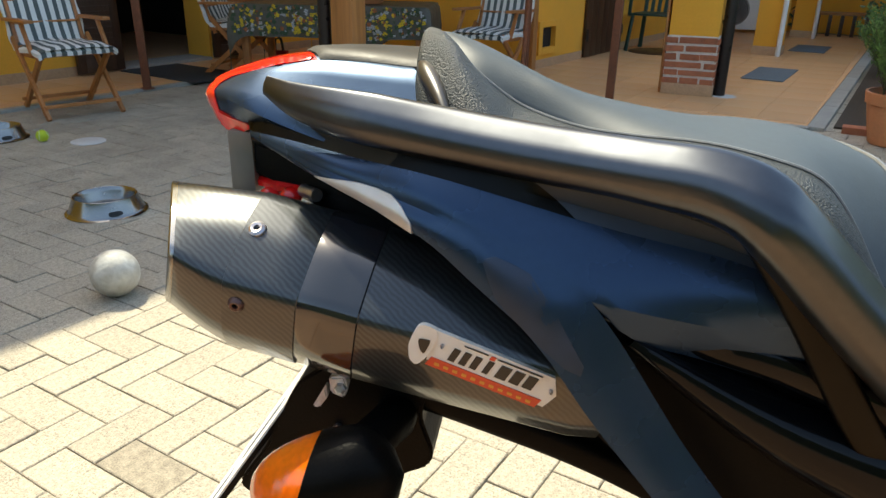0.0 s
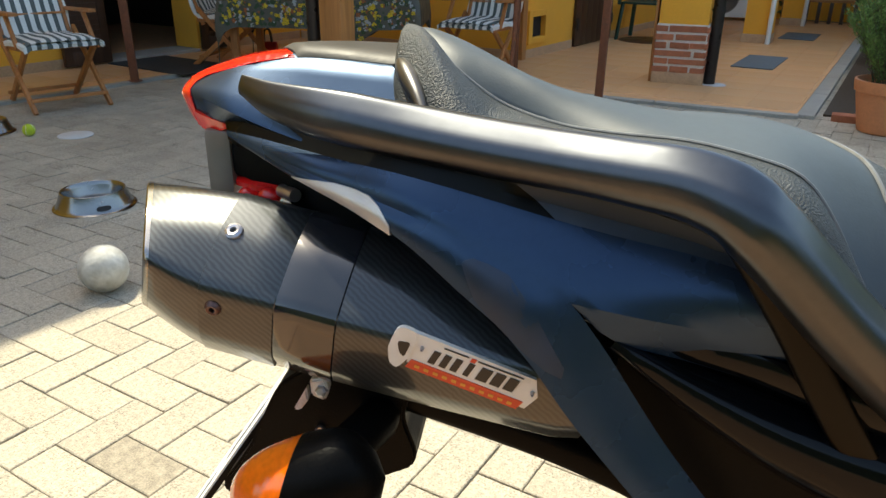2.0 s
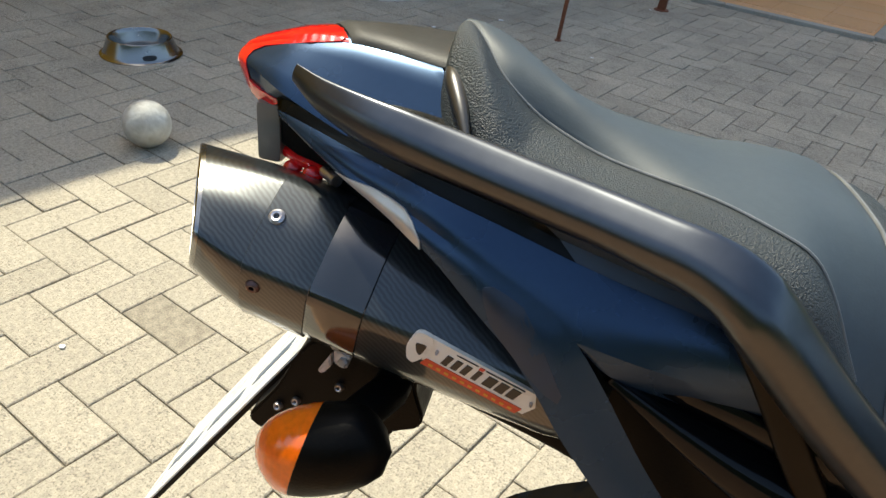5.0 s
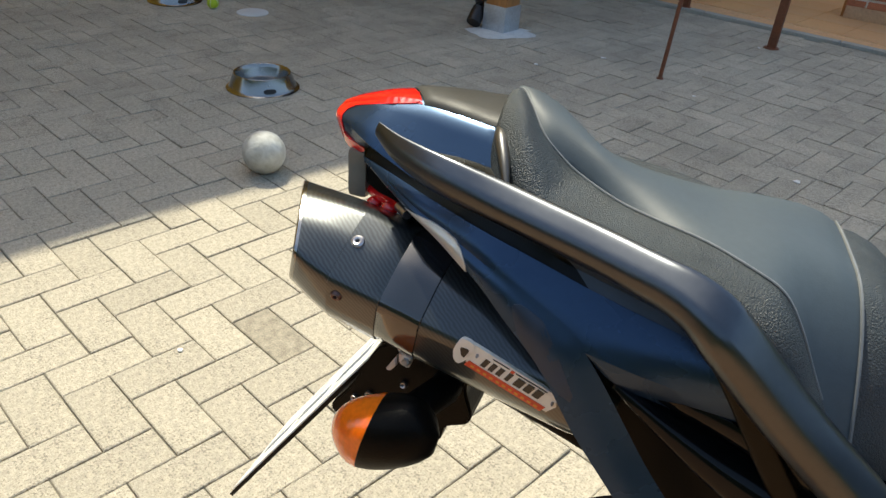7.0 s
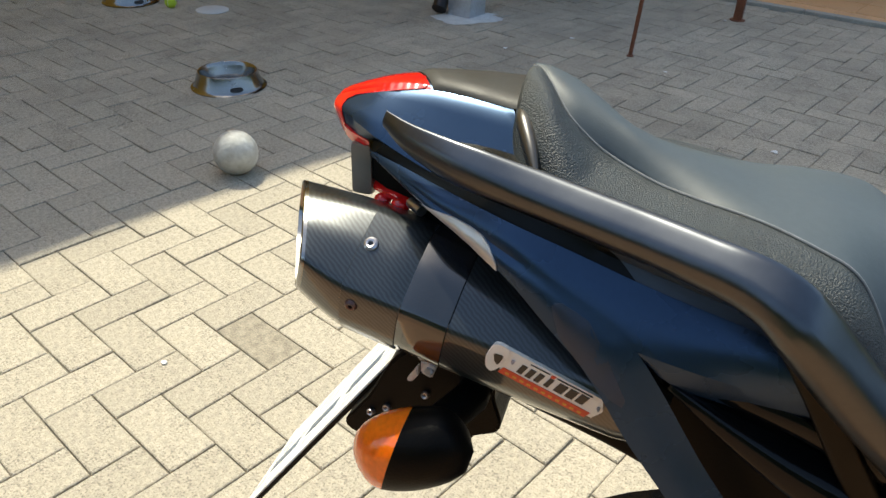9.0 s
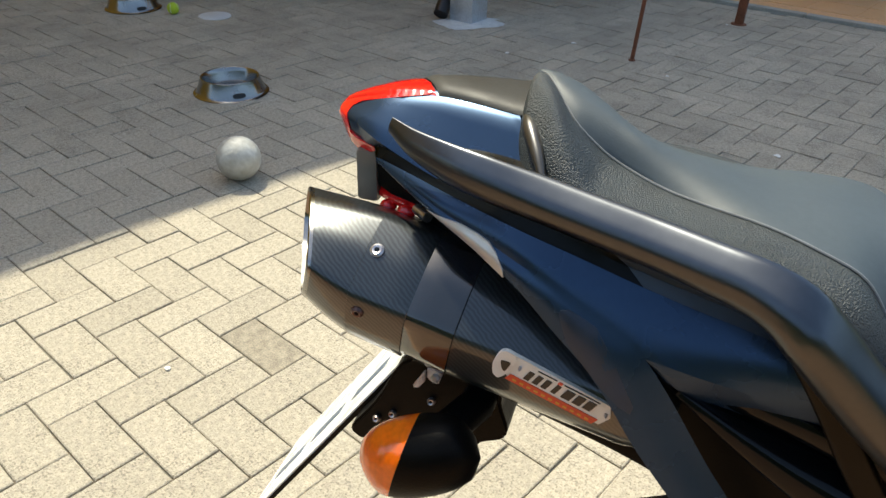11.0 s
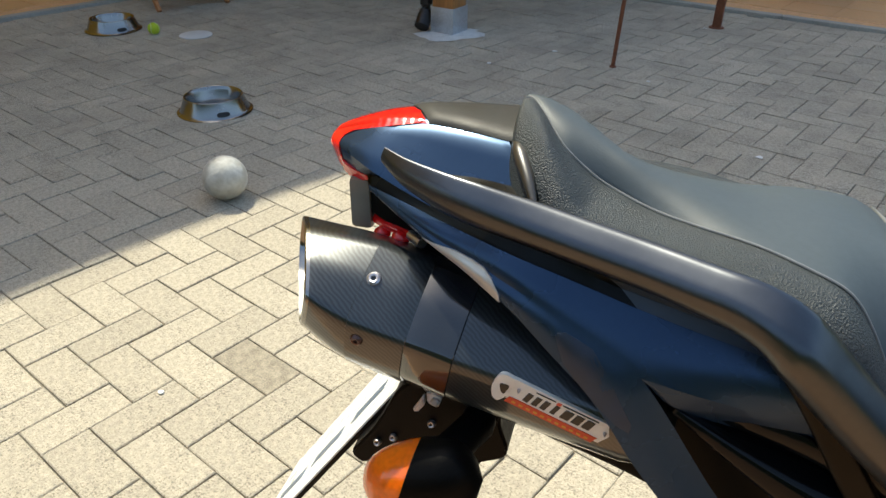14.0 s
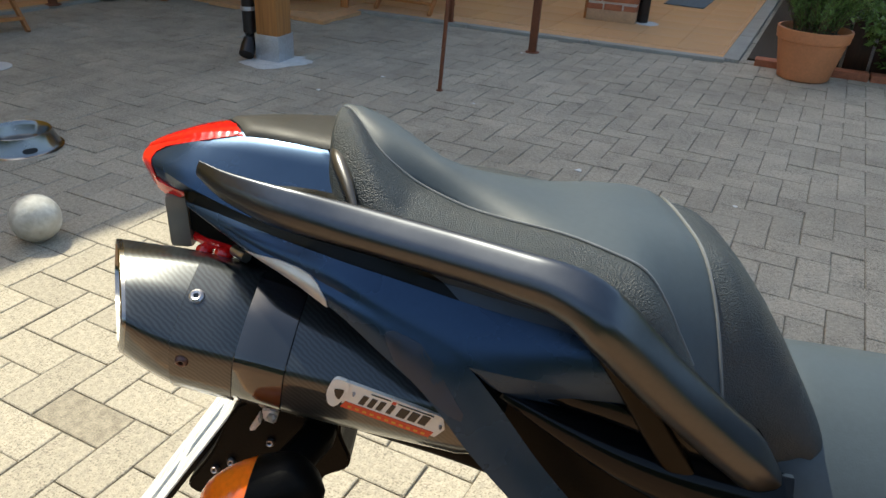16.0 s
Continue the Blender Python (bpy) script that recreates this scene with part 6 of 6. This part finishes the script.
bar(bm, (-0.25, -0.335, 0.87), (0.25, -0.335, 0.87), 0.05, 0.03, 0.006)
part("backrest", bm, GREENPL, gc, m=MG)
for x in (-0.26, 0.26):
    bm = bmesh.new()
    bar(bm, (x, -0.27, 0.64), (x, 0.22, 0.64), 0.05, 0.02, 0.006)
    bar(bm, (x, 0.20, 0.64), (x, 0.22, 0.40), 0.04, 0.025, 0.006)
    part("armrest", bm, GREENPL, gc, m=MG)
bm = bmesh.new()
lathe(bm, [(0, 0.012), (0.33, 0.012), (0.35, 0.006), (0.35, 0)], at=(2.45, 9.25, PORCH_Z), sides=40)
tagged(link("round_mat", bm, DARKWOOD), "round dark brown mat under the green chair", "mat")

# bench at the end of the passage
be = thing("bench", (5.65, 11.6, PORCH_Z), "varnished slatted wooden bench against the dark hedge", "bench")
MB = Matrix.Translation((5.65, 11.65, PORCH_Z)) @ Matrix.Rotation(radians(-25), 4, 'Z')
for y in (-0.15, -0.03, 0.09):
    bm = bmesh.new()
    box(bm, (-0.6, y, 0.30), (0.6, y + 0.10, 0.335), 0.005, MB)
    part("slat", bm, TIMBER, be)
for k in range(8):
    bm = bmesh.new()
    box(bm, (-0.58 + 0.16 * k, -0.14, 0), (-0.53 + 0.16 * k, -0.10, 0.30), 0.004, MB)
    part("leg", bm, DARKWOOD, be)
# leaf litter and specks on the pavers
rng = random.Random(31)
for k, (x, y) in enumerate(((-0.817, 1.419), (0.54, 4.02), (1.0, 5.2), (0.05, 4.5), (0.9, 3.1), (-0.3, 4.2), (1.45, 2.75))):
    bm = bmesh.new()
    r = rng.uniform(0.008, 0.015)
    ring = [Vector((x + r * math.cos(a) * rng.uniform(0.6, 1.2), y + r * math.sin(a) * rng.uniform(0.6, 1.2), 0.002)) for a in np.linspace(0, 2 * math.pi, 9)[:-1]]
    loft(bm, [ring, [v + Vector((0, 0, 0.003)) for v in ring]])
    tagged(link("paper_scrap", bm, WHITE, False), "small white scrap lying on the pavers", "scrap", "scraps on the pavers")
# ---- pieces: bricks of the pillar, porch tiles, pavers ----
pil, MPB = pillar((2.005, 6.49, PORCH_Z), radians(-24), 0.19, "yellow plastered pillar with a red brick foot")
bm = bmesh.new()
box(bm, (-0.197, -0.197, 0.085), (0.197, 0.197, 0.470), 0.003, MPB)
part("mortar_core", bm, MORTAR, pil)
bm = bmesh.new()
box(bm, (-0.228, -0.17, 0.0), (-0.208, 0.02, 2.7), 0.003, MPB)
part("side_board", bm, TIMBER, pil, "narrow varnished board fixed to the pillar")
rng = random.Random(77)
course, bh = 0.0635, 0.050
for c in range(6):
    z = 0.090 + c * course
    for face in range(4):
        mf = MPB @ Matrix.Rotation(face * math.pi / 2, 4, 'Z')
        k0 = rng.uniform(-0.11, 0.11)
        cuts = [-0.203, k0, 0.203] if (c + face) % 3 else [-0.203, -0.09 + k0 * 0.3, 0.07 + k0 * 0.3, 0.203]
        for a, b in zip(cuts, cuts[1:]):
            bm = bmesh.new()
            j = rng.uniform(-0.002, 0.002)
            box(bm, (a + rng.uniform(0.004, 0.010), -0.206 + j, z + rng.uniform(0, 0.006)), (b - rng.uniform(0.004, 0.010), -0.185, z + bh - rng.uniform(-0.002, 0.004)), 0.005, mf @ Matrix.Rotation(rng.gauss(0, 0.012), 4, 'Y'))
            part("brick", bm, BRICK, pil, smooth=False)


def paver_mesh(name, w, d, h, bevel):
    """A block with chamfered upper edges and no underside, its corner at the origin."""
    g = 0.0017
    t = [(g + bevel, g + bevel, h), (w - g - bevel, g + bevel, h), (w - g - bevel, d - g - bevel, h), (g + bevel, d - g - bevel, h)]
    m = [(g, g, h - bevel * 0.8), (w - g, g, h - bevel * 0.8), (w - g, d - g, h - bevel * 0.8), (g, d - g, h - bevel * 0.8)]
    b = [(x, y, -0.013) for x, y, z in m]
    faces = [(0, 1, 2, 3)]
    for i in range(4):
        j = (i + 1) % 4
        faces += [(4 + i, 4 + j, j, i), (8 + i, 8 + j, 4 + j, 4 + i)]
    return t + m + b, faces


# porch tiles
TH = radians(-30.5)
tw = 0.33
tv, tf = paver_mesh("tile", tw, tw, 0.003, 0.0015)
tv = [(x, y, max(z, -0.004) + PORCH_Z) for x, y, z in tv]
RT = Matrix.Rotation(TH, 4, 'Z')
from_poly = [Vector((x, y)) for x, y in outline]


def inside(x, y, poly):
    hit = False
    for a, b in zip(poly, poly[1:] + poly[:1]):
        if (a.y > y) != (b.y > y) and x < (b.x - a.x) * (y - a.y) / (b.y - a.y) + a.x:
            hit = not hit
    return hit


tme = bpy.data.meshes.new("tile")
tme.from_pydata(tv, [], tf)
tme.materials.append(TILE)
verts, faces, near = [], [], []
for i in range(-40, 45):
    for j in range(-5, 50):
        o = RT @ Vector((i * tw + 0.10, j * tw + 0.17, 0))
        c = RT @ Vector((i * tw + 0.10 + tw / 2, j * tw + 0.17 + tw / 2, 0))
        if not all(inside(*(o + (RT @ Vector((a, b, 0)))).xy, from_poly) for a in (0.01, tw - 0.01) for b in (0.01, tw - 0.01)):
            continue
        uvh = HOUSE.inverted() @ c
        if uvh.x < LW - 0.2 or uvh.y > 13.3 or (uvh.x < RW - 0.2 and uvh.y > BW + 0.2):
            continue
        if uvh.y < 9.5 and uvh.y > 1.5:
            near.append(o)
        else:
            k = len(verts)
            verts += [tuple(o + RT @ Vector(v)) for v in tv]
            faces += [tuple(k + q for q in f) for f in tf]
near.sort(key=lambda o: o.y)
for n, o in enumerate(near):
    if n < 300:
        ob = new("tile", tme)
        ob.matrix_world = Matrix.Translation(o) @ RT
        ob.parent = porch
    else:
        k = len(verts)
        verts += [tuple(o + RT @ Vector(v)) for v in tv]
        faces += [tuple(k + q for q in f) for f in tf]
me = bpy.data.meshes.new("far_tiles")
me.from_pydata(verts, [], faces)
me.materials.append(TILE)
ft = new("far_tiles", me)
ft.parent = porch
ft["kind"] = "stuff"

# herringbone pavers
W = 0.1082
PA = radians(-31.4)
RP = Matrix.Rotation(PA, 4, 'Z')
P0 = Vector((-1.010, 1.9735, 0)) - RP @ Vector((3 * W, 0, 0))
mh = bpy.data.meshes.new("paver")
hv, hf = paver_mesh("paver", 2 * W, W, 0.0, 0.0026)
mh.from_pydata(hv, [], hf)
mh.materials.append(PAVER)
mv = bpy.data.meshes.new("paver")
vv, vf = paver_mesh("paver", W, 2 * W, 0.0, 0.0026)
mv.from_pydata(vv, [], vf)
mv.materials.append(PAVER)
rng = random.Random(9)
cells = []
for n in range(-90, 90):
    for mm in range(-24, 24):
        for kind, ofs in (("h", (1, 0)), ("v", (3, -1))):
            q = Vector(((n + 4 * mm + ofs[0]) * W, (n + ofs[1]) * W, 0))
            o = P0 + RP @ q
            if not (-6 < o.x < 5 and 0.30 < o.y < 7.2):
                continue
            c = o + RP @ Vector((W * (1 if kind == "h" else 0.5), W * (0.5 if kind == "h" else 1), 0))
            if inside(c.x, c.y, from_poly):
                continue
            cells.append((abs(c.x + 0.65) * 0.9 + abs(c.y - 1.75), o, kind, c))
cells.sort(key=lambda c: c[0])
stained = min(range(len(cells)), key=lambda k: (cells[k][3] - P0 - RP @ Vector((8 * W, -1.5 * W, 0))).length)
verts, faces = [], []
grimy = mat("grimy_paver", (0.30, 0.26, 0.195), 0.88, var=0.55, scale=40, fine=230, bump=0.8, bump_scale=150)
md = bpy.data.meshes.new("paver")
md.from_pydata(hv, [], hf)
md.materials.append(grimy)
dv = bpy.data.meshes.new("paver")
dv.from_pydata(vv, [], vf)
dv.materials.append(grimy)
yard = tagged(new("pavement"), "herringbone pavement of pale concrete pavers", "pavement", kind="structure")
for n, (d, o, kind, c) in enumerate(cells):
    m = Matrix.Translation(o + Vector((0, 0, rng.uniform(-0.0025, 0.0015)))) @ RP @ Matrix.Rotation(rng.gauss(0, 0.004), 4, 'X') @ Matrix.Rotation(rng.gauss(0, 0.004), 4, 'Y') @ Matrix.Rotation(rng.gauss(0, 0.006), 4, 'Z')
    if n < 300:
        worn = n == stained
        ob = new("paver", (md if worn else mh) if kind == "h" else (dv if worn else mv))
        ob.matrix_world = m
        ob.parent = yard
    else:
        k = len(verts)
        verts += [tuple(m @ Vector(v)) for v in (hv if kind == "h" else vv)]
        faces += [tuple(k + q for q in f) for f in hf]
me = bpy.data.meshes.new("far_pavers")
me.from_pydata(verts, [], faces)
me.materials.append(PAVER)
fp = new("far_pavers", me)
fp.parent = yard
fp["kind"] = "stuff"
